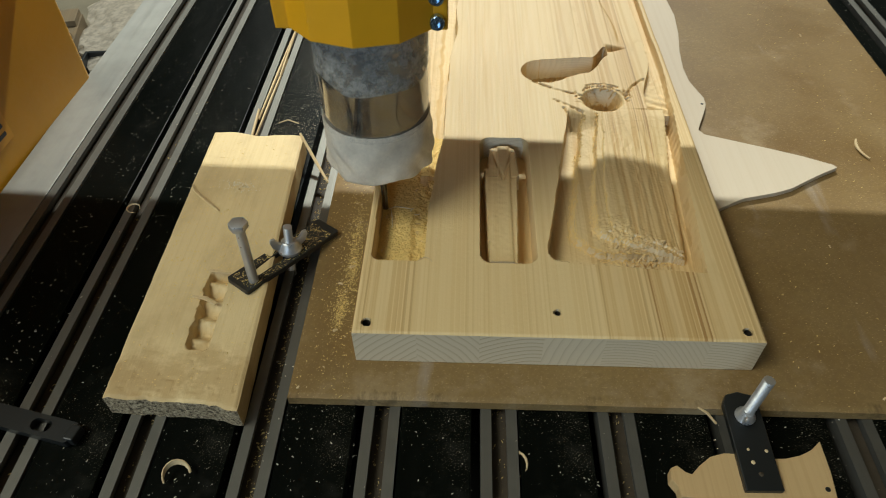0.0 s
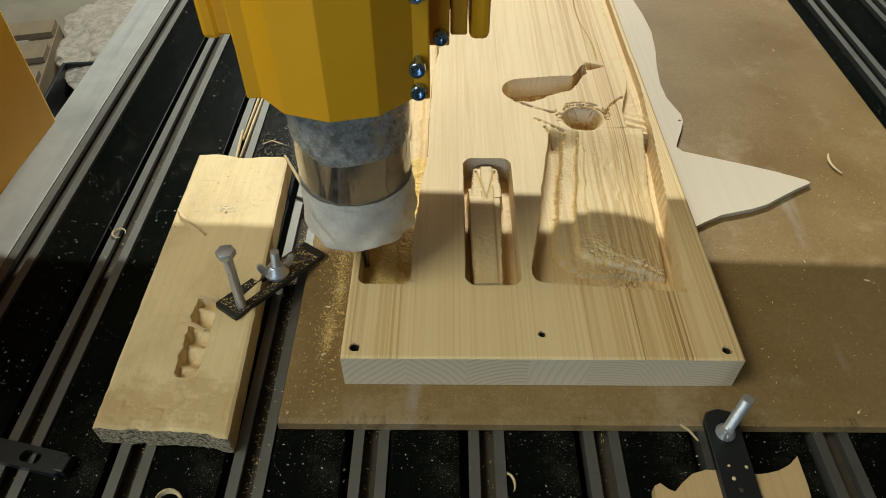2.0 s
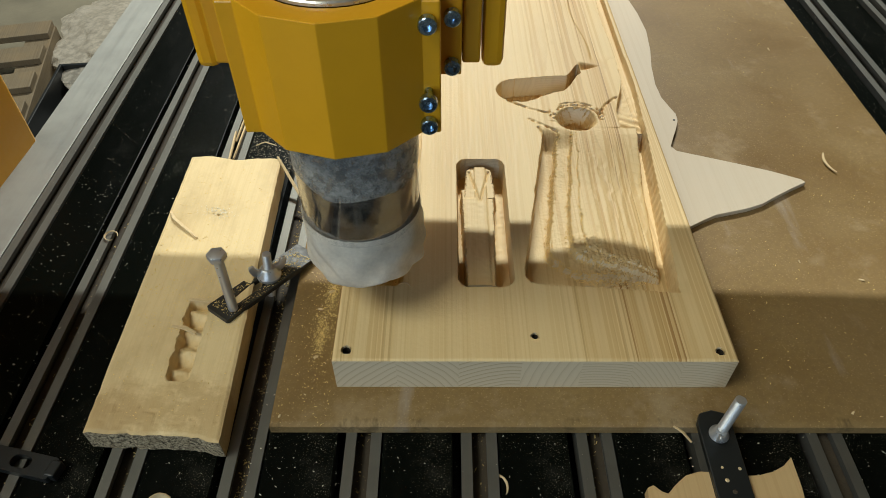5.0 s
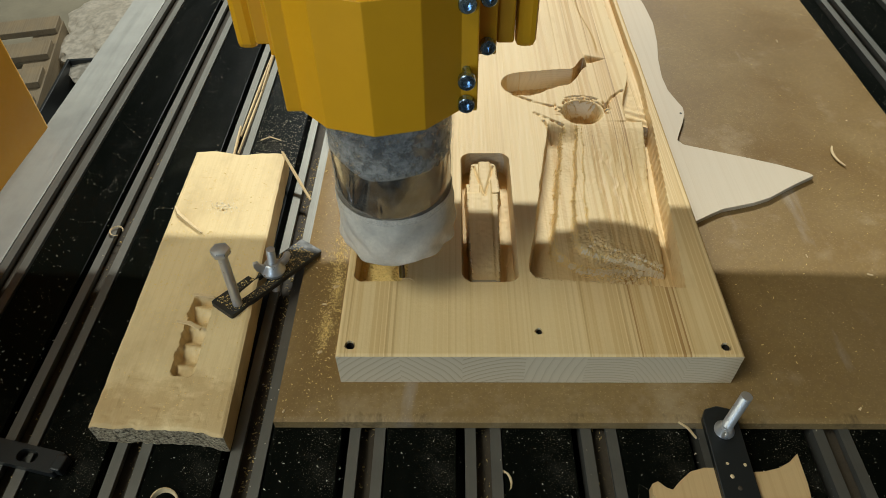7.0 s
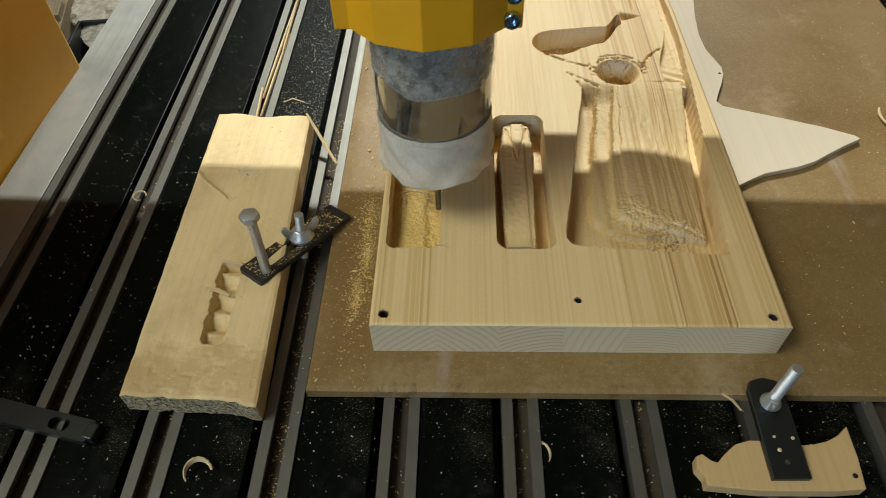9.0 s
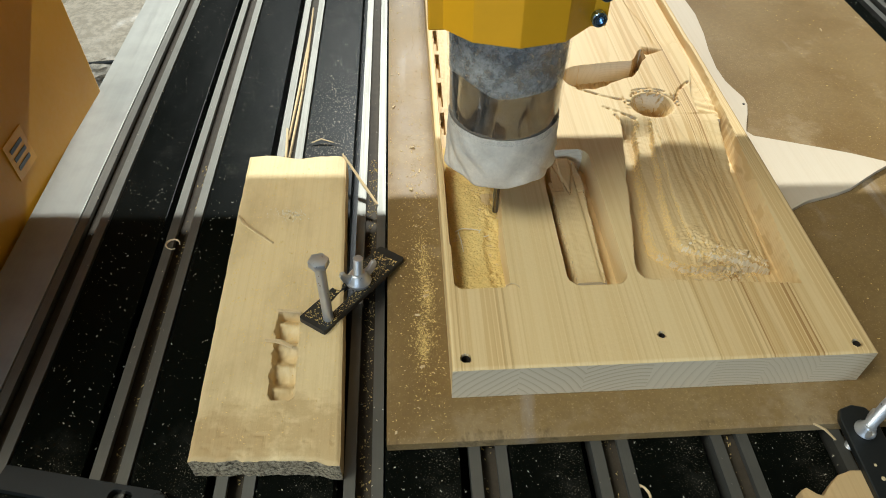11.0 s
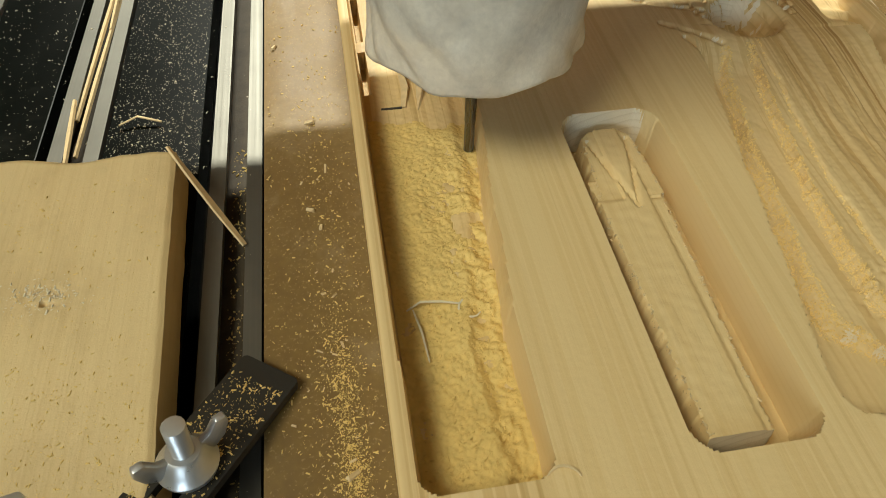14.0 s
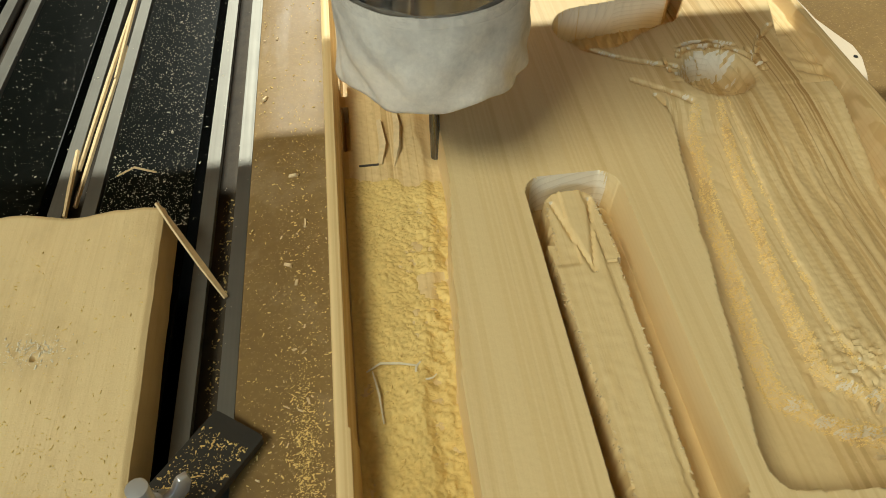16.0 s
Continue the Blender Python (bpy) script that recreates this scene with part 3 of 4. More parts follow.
pine_panel = tagged(empty("pine_panel", pose(0, 0, 0)), "glued pine panel with carved pockets, on the hardboard sheet", "wood panel")
joints = [0.0, 0.047, 0.094, 0.141, 0.186, 0.224, 0.262, 0.300]
near = np.arange(0.0, 0.42, 0.00085)
panel_ys = np.concatenate([near, np.arange(0.42, 0.66, 0.0016), np.linspace(0.665, PY1, 30)])
for x0, x1 in zip(joints, joints[1:]):
    xc = (x0 + x1) / 2
    xs = np.linspace(x0, x1, int(round((x1 - x0) / 0.00085)) + 1) - xc
    wood = PINE_BOLD if 0.22 < x0 < 0.25 else PINE_CALM if 0.04 < x0 < 0.15 else PINE
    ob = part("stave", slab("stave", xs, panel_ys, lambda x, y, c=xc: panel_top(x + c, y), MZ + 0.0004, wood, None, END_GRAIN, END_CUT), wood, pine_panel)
    ob.location = (xc, 0, 0)

# added linings that paint the holes' inner shade
for hx, hy, hr in ((0.010, 0.0095, 0.0029), (0.152, 0.0225, 0.0021), (0.2885, 0.0085, 0.0026)):
    part("drill_hole", lathe([(hr, 0.0450), (hr, 0.0120), (0.0002, 0.0121)], 20, Matrix.Translation((hx, hy, 0)), cap=False), HOLE_DARK, pine_panel, "drilled hole with a lining dark as its shade")

# ---- plywood template under the panel ----
template_pts = [(0.3012, 0.168), (0.3165, 0.174), (0.330, 0.182), (0.345, 0.190), (0.360, 0.194), (0.378, 0.199), (0.395, 0.206), (0.412, 0.217), (0.430, 0.228), (0.449, 0.2385),
                (0.446, 0.243), (0.420, 0.256), (0.390, 0.268), (0.358, 0.280), (0.331, 0.290), (0.3265, 0.298), (0.332, 0.312), (0.339, 0.328), (0.345, 0.345), (0.346, 0.358),
                (0.342, 0.372), (0.337, 0.392), (0.336, 0.42), (0.340, 0.46), (0.347, 0.50), (0.352, 0.55), (0.350, 0.60), (0.344, 0.65), (0.345, 0.78), (0.3012, 0.80)]

template = part("plywood_template", prism(template_pts, MZ + 0.0002, MZ + 0.0048, 0.0004), PLYWOOD, None)
tagged(template, "thin pale plywood template with a pointed fin, beside the pine panel", "plywood")
part("pin_hole", lathe([(0.0014, MZ + 0.0046), (0.0014, MZ + 0.0052)], 12, Matrix.Translation((0.341, 0.346, 0))), BLACK, template)

# ---- rough plank ----
SX0, SX1, SY0, SY1, SZ = 0.0, 0.1, 0.0, 0.316, 0.023


def plank_shape(x, y):
    e = 0.0004 * hash_noise(y, y * 0, 0.009, 21)
    rag = 0.0009 * hash_noise(x, x * 0, 0.004, 22) * smooth01(0.012, 0.0, y) - 0.003 * smooth01(0.08, 0.1, x) * smooth01(0.02, 0.0, y)
    wave = (0.0018 * np.sin(x * 90) + 0.0010 * hash_noise(x, x * 0, 0.008, 23)) * smooth01(0.285, 0.316, y)
    u = x / 0.1
    return -0.1765 - 0.0045 * y / 0.316 + u * (0.1 - 0.006 * y / 0.316) + e * 0.6 * (np.abs(u - 0.5) > 0.45), -0.0445 - 0.0055 * u + y + rag + wave


def plank_top(x, y):
    z = SZ + 0.00004 * hash_noise(x, y * 0.3 + 0.1 * x, 0.0041, 24) + 0.00002 * hash_noise(x + 0.3 * y, y - 0.3 * x, 0.0023, 25) + 0.0003 * hash_noise(x, y, 0.03, 26)
    sd = box_sd(x, y, 0.0480, 0.0455, 0.0665, 0.1230, 0.0045) + 0.0008 * hash_noise(x, y, 0.004, 31)
    scoop = 0.0065 * np.abs(np.sin((y - 0.0455) * math.pi / 0.0195 + 12 * (x - 0.057))) ** 2 + 0.0008 * hash_noise(x, y, 0.003, 32)
    z = np.where(sd < 0.001, np.minimum(z, SZ - 0.0115 + scoop + 0.012 * smooth01(-0.0016, 0.001, sd)), z)
    knot = np.hypot((x - 0.048) / 0.012, (y - 0.233) / 0.008)
    z = z + 0.0009 * smooth01(1.2, 0.3, knot) * hash_noise(x, y, 0.003, 27) - 0.002 * (np.hypot(x - 0.050, y - 0.229) < 0.0014)
    chew = smooth01(0.012, 0.0, y) * (0.4 + 0.6 * hash_noise(x, y, 0.006, 28))
    fleck = 0.0012 * np.maximum(hash_noise(x, y, 0.0045, 29) - 0.45, 0) * smooth01(0.07, 0.02, y)
    ease = smooth01(0.0025, 0.0, np.minimum(np.minimum(x, 0.1 - x), np.minimum(y, 0.316 - y)))
    return z - 0.0012 * np.maximum(chew, 0) - fleck - 0.0012 * ease


plank = part("rough_plank", slab("rough_plank", np.linspace(0, 0.1, 100), np.linspace(0, 0.316, 300), plank_top, 0.0003, OLD_PINE, plank_shape, SAWN_END), OLD_PINE, None)
tagged(plank, "rough-sawn offcut plank with gouged holes, lying on the slot rails", "plank")


def strip(pts, w, th, turn=0.0, twist=0.0):
    """A bent, tapered shaving or splinter along points, with thickness."""
    bm = bmesh.new()
    rings = []
    k = len(pts)
    for i, p in enumerate(pts):
        a, b = Vector(pts[max(i - 1, 0)]), Vector(pts[min(i + 1, k - 1)])
        d = (b - a).normalized()
        ang = turn + twist * i / max(k - 1, 1)
        up = Vector((0, 0, 1)) if abs(d.z) < 0.9 else Vector((1, 0, 0))
        side = d.cross(up).normalized()
        nrm = side.cross(d)
        sd, nn = side * math.cos(ang) + nrm * math.sin(ang), nrm * math.cos(ang) - side * math.sin(ang)
        f = 0.35 + 0.65 * math.sin(math.pi * min(max((i + 0.4) / (k - 0.2), 0), 1))
        c = Vector(p)
        rings.append([bm.verts.new(c + sd * (sx * w * f / 2) + nn * (sz * th / 2)) for sx, sz in ((-1, -1), (1, -1), (1, 1), (-1, 1))])
    for a, b in zip(rings, rings[1:]):
        for q in range(4):
            bm.faces.new((a[q], a[(q + 1) % 4], b[(q + 1) % 4], b[q]))
    bm.faces.new(rings[0][::-1]), bm.faces.new(rings[-1])
    return bm


def shaving(name, pts, w, th, label, turn=0.0, twist=0.0, mat=None):
    return tagged(part(name, strip(pts, w, th, turn, twist), mat or CHIP, None, smooth=True), label, "wood shaving", "loose shavings and splinters")


def arc(cx, cy, z, r, a0, a1, k=10, rise=0.0):
    return [(cx + r * math.cos(radians(a0 + (a1 - a0) * i / k)), cy + r * math.sin(radians(a0 + (a1 - a0) * i / k)), z + rise * math.sin(math.pi * i / k)) for i in range(k + 1)]


shaving("shaving", [(-0.178, 0.185, 0.0245), (-0.172, 0.175, 0.0245), (-0.160, 0.164, 0.0245), (-0.144, 0.150, 0.0242)], 0.0035, 0.0010, "long curved pine splinter lying on the rough plank", 0.4)
shaving("splinter", [(-0.0905, 0.2680, 0.0245), (-0.0810, 0.2535, 0.0185), (-0.0690, 0.2360, 0.0090), (-0.0575, 0.2195, 0.0012)], 0.0040, 0.0012, "thin torn splinter hanging from the plank's corner", 0.9, -0.4)
shaving("shaving", [(-0.137, 0.048, 0.0250), (-0.126, 0.045, 0.0262), (-0.116, 0.040, 0.0252)], 0.0040, 0.0009, "short pale shaving across the gouged holes", 0.2)
shaving("shaving", [(-0.131, 0.076, 0.0248), (-0.121, 0.074, 0.0262), (-0.113, 0.073, 0.0250)], 0.0035, 0.0009, "short pale shaving across the gouged holes", 0.2)
shaving("shaving", arc(-0.112, -0.094, 0.0035, 0.009, 20, 215, 10, 0.004), 0.0045, 0.0008, "curled pine shaving on a black slat", 1.0, 0.6)
shaving("shaving", arc(0.118, -0.075, -0.003, 0.010, -60, 100, 8, 0.002), 0.0022, 0.0008, "thin curl of pine lying in a rail slot", 0.8)
shaving("shaving", arc(0.514, 0.275, 0.0118, 0.030, 150, 215, 8), 0.0030, 0.0009, "bent pine splinter on the hardboard sheet", 0.2)
shaving("shaving", [(-0.128, 0.318, 0.001), (-0.118, 0.322, 0.003), (-0.105, 0.318, 0.001)], 0.0016, 0.0007, "short bent splinter on a black slat", 0.3)
shaving("shaving", [(0.252, -0.034, 0.0115), (0.257, -0.040, 0.0135), (0.262, -0.047, 0.0115)], 0.0022, 0.0008, "small splinter at the sheet's edge", 0.3)
shaving("shaving", arc(-0.240, 0.175, 0.001, 0.006, 0, 300, 10, 0.001), 0.0016, 0.0007, "small round curl on a black slat", 1.0)
for k, (x0, y0, x1, y1) in enumerate(((-0.1500, 0.30, -0.1465, 0.46), (-0.1535, 0.33, -0.1490, 0.55), (-0.1470, 0.42, -0.1500, 0.62), (-0.1525, 0.29, -0.1560, 0.345))):
    shaving("splinter", [(x0, y0, -0.0035 + 0.001 * k), (x0 * 0.6 + x1 * 0.4 + 0.001, y0 * 0.6 + y1 * 0.4, -0.001 + 0.001 * k), (x1, y1, -0.003 + 0.0012 * k)], 0.0024, 0.0018, "long torn splinter lying in a rail slot", 0.3)


shaving("fibre", [(0.012, 0.152, 0.0278), (0.018, 0.155, 0.0284), (0.026, 0.154, 0.0284), (0.033, 0.152, 0.0285)], 0.0009, 0.0006, "thin pale fibre across the sawdust", mat=PALE_CHIP)
shaving("fibre", arc(0.037, 0.150, 0.0268, 0.0045, 60, 330, 9, 0.001), 0.0009, 0.0006, "thin curled fibre on the sawdust", mat=PALE_CHIP)
shaving("fibre", [(0.0145, 0.152, 0.0279), (0.0165, 0.141, 0.0281), (0.0175, 0.128, 0.0279)], 0.0008, 0.0006, "thin pale fibre along the sawdust", mat=PALE_CHIP)
shaving("splinter", [(0.034, 0.275, 0.0258), (0.0370, 0.288, 0.0285), (0.0385, 0.305, 0.0290), (0.038, 0.323, 0.0280)], 0.0045, 0.0012, "curled strip of pine beside the cutter", 0.9, -0.5)
shaving("splinter", [(0.027, 0.277, 0.0272), (0.0295, 0.291, 0.0290), (0.0285, 0.312, 0.0285)], 0.0040, 0.0012, "curled strip of pine on the pocket floor", 0.3)
shaving("fibre", arc(0.050, 0.069, 0.0466, 0.006, 20, 140, 8, 0.0006), 0.0008, 0.0005, "thin pale fibre at the pocket's lip")


# ---- clamps ----
def hexagon(r, z0, z1, bevel=0.0006):
    return prism([(r * math.cos(radians(60 * k + 12)), r * math.sin(radians(60 * k + 12))) for k in range(6)], z0, z1, bevel)


def thread(r, z0, z1, pitch=0.00125, seg=14):
    prof, z, k = [], z0, 0
    while z < z1:
        prof.append((r if k % 2 else r * 0.88, z))
        z, k = z + pitch / 2, k + 1
    return lathe([*prof, (r * 0.8, z1)], seg)


def wing_nut(parent, m):
    nut = part("wing_nut", lathe([(0.0105, 0), (0.0108, 0.0012), (0.0085, 0.004), (0.0068, 0.0080), (0.0058, 0.0088)], 24), ZINC, parent, "zinc-plated wing nut", True)
    nut.matrix_local = m
    for sgn in (1, -1):
        out = [(0.004, 0.001), (0.010, 0.0015), (0.0145, 0.0055), (0.0168, 0.0115), (0.0162, 0.0150), (0.0125, 0.0152), (0.0090, 0.0100), (0.004, 0.0080)]
        bm = prism([(x * sgn, z) for x, z in (out if sgn > 0 else out[::-1])], -0.0016, 0.0016, 0.0007)
        bm.transform(Matrix.Rotation(radians(90), 4, "X"))
        part("wing", bm, ZINC, nut, smooth=True)
    return nut


def clamp_bar(length, width, th, slot, mat, parent, extra=None):
    """A flat bar along x from 0, with a long slot cut right through."""
    (s0, s1), sw = slot, 0.0092
    bm = bmesh.new()
    outer = rounded(0, -width / 2, length, width / 2, 0.002, 3)
    inner = rounded(s0, -sw / 2, s1, sw / 2, 0.0042, 4)
    ov, iv = [bm.verts.new((*p, 0)) for p in outer], [bm.verts.new((*p, 0)) for p in inner]
    oe = [bm.edges.new((ov[i], ov[(i + 1) % len(ov)])) for i in range(len(ov))]
    ie = [bm.edges.new((iv[i], iv[(i + 1) % len(iv)])) for i in range(len(iv))]
    bmesh.ops.triangle_fill(bm, edges=oe + ie, use_beauty=True)
    up = bmesh.ops.extrude_face_region(bm, geom=list(bm.faces))
    bmesh.ops.translate(bm, verts=[g for g in up["geom"] if isinstance(g, bmesh.types.BMVert)], vec=(0, 0, th))
    return part("bar", bm, mat, parent, "dark slotted steel bar")


a, b = Vector((-0.1035, 0.0580, 0.0237)), Vector((-0.0430, 0.1425, 0.0112))
d = (b - a).normalized()
side = Vector((0, 0, 1)).cross(d).normalized()
m_bar = Matrix((( d.x, side.x, d.cross(side).x, a.x), (d.y, side.y, d.cross(side).y, a.y), (d.z, side.z, d.cross(side).z, a.z), (0, 0, 0, 1)))
clamp = tagged(empty("hold_down_clamp", m_bar), "dark slotted hold-down clamp with wing nut, bridging plank and sheet", "clamp", "hold-down clamps")
clamp_bar((b - a).length, 0.0255, 0.0042, (0.016, 0.067), DARK_STEEL, clamp)
bolt = part("hex_bolt", lathe([(0.0040, -0.0002), (0.0040, 0.0570)], 16), ZINC, clamp, "long zinc-plated hex bolt standing upright", True)
bolt.matrix_local = m_bar.inverted() @ pose(-0.0908, 0.0640, 0.0275, -3.5, 0, 0)
part("bolt_head", hexagon(0.0078, 0.0565, 0.0620), ZINC, bolt, smooth=True)
stud = part("stud", thread(0.0039, -0.0285, 0.0260), ZINC, clamp, "threaded zinc stud", True)
stud.matrix_local = Matrix.Translation((0.0575, 0, 0.0044))
wing_nut(clamp, Matrix.Translation((0.0575, 0, 0.0062)) @ Matrix.Rotation(radians(-22), 4, "Z"))
part("washer", lathe([(0.0100, 0.0), (0.0100, 0.0016)], 24), ZINC, clamp).matrix_local = Matrix.Translation((0.0575, 0, 0.0044))

clamp = tagged(empty("hold_down_clamp", pose(0.2795, -0.0285, 0.0150, 4.0, 0, 1.0)), "black painted clamp bar with wing nut, pressing a small offcut", "clamp", "hold-down clamps")
bm = prism([(-0.0125, -0.068), (0.0125, -0.068), (0.0125, -0.006), (0.009, 0.001), (0, 0.0035), (-0.009, 0.001), (-0.0125, -0.006)], 0.0, 0.005, 0.0008)
part("bar", bm, BLACK, clamp, "black painted steel bar")
for k, (x, y) in enumerate(((-0.004, -0.040), (0.008, -0.041), (-0.003, -0.049), (0.0, -0.057))):
    part("hole" if k == 3 else "chip", lathe([(0.0011 + 0.0003 * k, 0.0049), (0.0009, 0.0054)], 7, Matrix.Translation((x, y, 0))), SLOT_DARK if k == 3 else CHIP, clamp)
stud = part("stud", thread(0.0040, -0.020, 0.042), ZINC, clamp, "threaded zinc stud standing out of the bar", True)
stud.matrix_local = pose(0.0, -0.016, 0.005, -8, 6, 0)
wing_nut(clamp, pose(0.0, -0.016, 0.0056, 0, 0, 62) @ Matrix.Diagonal((0.66, 0.66, 0.9, 1)))
offcut = part("offcut", prism([(0.2265, -0.100), (0.2265, -0.094), (0.2225, -0.088), (0.2235, -0.0805), (0.228, -0.0785), (0.233, -0.083), (0.237, -0.0845), (0.243, -0.0785), (0.252, -0.0715), (0.262, -0.0685),
                               (0.275, -0.0690), (0.290, -0.0718), (0.303, -0.0712), (0.314, -0.0685), (0.323, -0.0640), (0.3305, -0.0575), (0.3300, -0.080), (0.3275, -0.101), (0.31, -0.1025), (0.26, -0.1030)], 0.0004, 0.0108, 0.0006), OFFCUT_WOOD, None)
tagged(offcut, "small curved offcut of pale wood under the black clamp", "offcut")
part("screw_hole", lathe([(0.0017, 0.0104), (0.0017, 0.0113)], 10, Matrix.Translation((0.3235, -0.0925, 0))), BLACK, offcut)

loose = tagged(empty("loose_clamp_bar", pose(-0.305, -0.0415, 0.0004, 0, 0, -12.5)), "black slotted clamp bar lying loose across the rails", "clamp bar")
clamp_bar(0.112, 0.0165, 0.0065, (0.078, 0.094), BLACK, loose)
part("bar_tip", boxes(((0.1085, -0.006, 0.0), (0.1165, 0.006, 0.0085)), bevel=0.001), BLACK, loose)

# ---- milling spindle ----
spindle = tagged(empty("milling_spindle"), "yellow clamped milling spindle with film-wrapped polished steel body and cutter", "spindle")
spindle.scale = (1.06, 1.06, 1.06)
part("motor_body", lathe([(0.030, 0.1215), (0.0385, 0.122), (0.0395, 0.124), (0.0395, 0.3045)], 72), STEEL, spindle, "polished steel spindle body", True)
end_cap = part("end_cap", lathe([(0.0396, 0.3046), (0.0396, 0.3062), (0.0388, 0.3070), (0.0300, 0.3070), (0.0295, 0.3060), (0.0125, 0.3060), (0.0118, 0.3125), (0.0080, 0.3132)], 72), CAP_METAL, spindle, "bright turned aluminium end cap", True)
for ang in (20, 110, 200, 290):
    part("cap_screw", lathe([(0.0034, 0.3061), (0.0034, 0.3095), (0.0018, 0.3095), (0.0017, 0.3078)], 12, Matrix.Translation((0.022 * math.cos(radians(ang)), 0.022 * math.sin(radians(ang)), 0))), ZINC, end_cap)
part("collet_nut", lathe([(0.0095, 0.088), (0.0125, 0.092), (0.0125, 0.108), (0.0105, 0.1212)], 24), DARK_STEEL, spindle)
part("cutter", lathe([(0.0008, 0.0432), (0.0024, 0.0440), (0.0024, 0.060), (0.0026, 0.062), (0.0026, 0.0885)], 14), BIT_STEEL, spindle, "slim dark end mill", True)


def sleeve(z0, z1, r0, r1, crumple, seed, rows=26, seg=110, sag=0.0):
    """A crumpled sleeve of film, with thickness."""
    rng = np.random.RandomState(seed)
    ph = rng.rand(12) * 6.28
    verts, faces = [], []
    for layer, off in ((0, 0.0), (1, -0.0005)):
        for j in range(rows):
            f = j / (rows - 1)
            for k in range(seg):
                a = 2 * math.pi * k / seg
                low = 1 - f
                w = crumple * (0.25 + low) * (math.sin(3 * a + ph[0] + 3 * f) * 0.5 + math.sin(7 * a + ph[1] - 6 * f) * 0.35 + abs(math.sin(5.5 * a + 7 * f + ph[2])) * 0.5 + math.sin(13 * a + ph[3] + 11 * f) * 0.18)
                r = r0 + (r1 - r0) * f + w + off
                z = z0 + (z1 - z0) * f + low * sag * (0.6 * math.sin(2 * a + ph[4]) + 0.4 * math.sin(5 * a + ph[5])) + crumple * 0.5 * math.sin(9 * a + ph[6]) * low
                verts.append((r * math.cos(a), r * math.sin(a), z))
    n = rows * seg
    for layer in (0, 1):
        for j in range(rows - 1):
            for k in range(seg):
                q = [layer * n + j * seg + k, layer * n + j * seg + (k + 1) % seg, layer * n + (j + 1) * seg + (k + 1) % seg, layer * n + (j + 1) * seg + k]
                faces.append(q if layer == 0 else q[::-1])
    for k in range(seg):
        faces.append([k, n + k, n + (k + 1) % seg, (k + 1) % seg])
    return mesh_of("film", verts, faces, FILM, True)


part("film_skirt", sleeve(0.1055, 0.1475, 0.0412, 0.0402, 0.0019, 4, rows=34, seg=150, sag=0.0030), FILM, spindle, "crumpled milky film skirt")
me = sleeve(0.184, 0.2275, 0.0401, 0.0404, 0.0004, 9, rows=12, sag=0.0045)
me.materials.clear()
me.materials.append(FILM_DUSTY)
part("film_band", me, FILM_DUSTY, spindle, "dusty grey stretch film")

me = sleeve(0.1440, 0.2262, 0.0411, 0.0422, 0.0004, 15, rows=14, sag=0.001)
me.materials.clear()
me.materials.append(FILM_CLEAR)
part("film_sleeve", me, FILM_CLEAR, spindle, "clear stretch film over the steel body").visible_shadow = False
# faceted clamp: a front shell bolted to a back half
CZ0, CZ1, CR = 0.2265, 0.3045, 0.0555
outer = [(CR * math.cos(radians(a)), CR * math.sin(radians(a))) for a in (-150, -122, -92, -62, -30)]
outer = [(-0.0480, -0.0185), *outer, (0.0480, -0.0185)]
inner = [(0.0403 * math.cos(radians(a)), 0.0403 * math.sin(radians(a))) for a in np.linspace(-27.5, -152.5, 12)]
part("clamp_shell", prism([*outer, *inner], CZ0, CZ1, 0.0005), YELLOW, spindle, "faceted yellow painted clamp shell")
inner = [(0.0403 * math.cos(radians(a)), 0.0403 * math.sin(radians(a))) for a in np.linspace(-24, 204, 20)]
part("clamp_back", prism([(-0.0495, -0.0165), (-0.0495, 0.0460), (0.0495, 0.0460), (0.0495, -0.0165), *inner], CZ0, CZ1 - 0.0004, 0.0005), YELLOW, spindle)
for sgn in (1, -1):
    lo, hi = sorted((sgn * 0.0430, sgn * 0.0550))
    part("clamp_flange", boxes(((lo, -0.0300, CZ0 - 0.0008), (hi, -0.0180, CZ1 - 0.0012)), bevel=0.001), YELLOW, spindle, "bolted yellow clamp flange")
    lo, hi = sorted((sgn * 0.0500, sgn * 0.0665))
    part("back_flange", boxes(((lo, 0.0020, CZ0 + 0.0165), (hi, 0.0458, CZ1 + 0.02)), bevel=0.001), YELLOW, spindle)


def cap_screw(x, y, z, long, parent):
    """A socket screw whose head faces the front."""
    m = Matrix.Translation((x, y, z)) @ Matrix.Rotation(radians(90), 4, "X")
    sc = part("socket_screw", lathe([(0.0024, -0.002), (0.0024, long), (0.0046, long), (0.0048, long + 0.0005), (0.0048, long + 0.0046), (0.0042, long + 0.0052), (0.0025, long + 0.0052), (0.0024, long + 0.0024)], 20), BLUE_ZINC, parent, "bluish zinc socket screw", True)
    sc.matrix_local = m


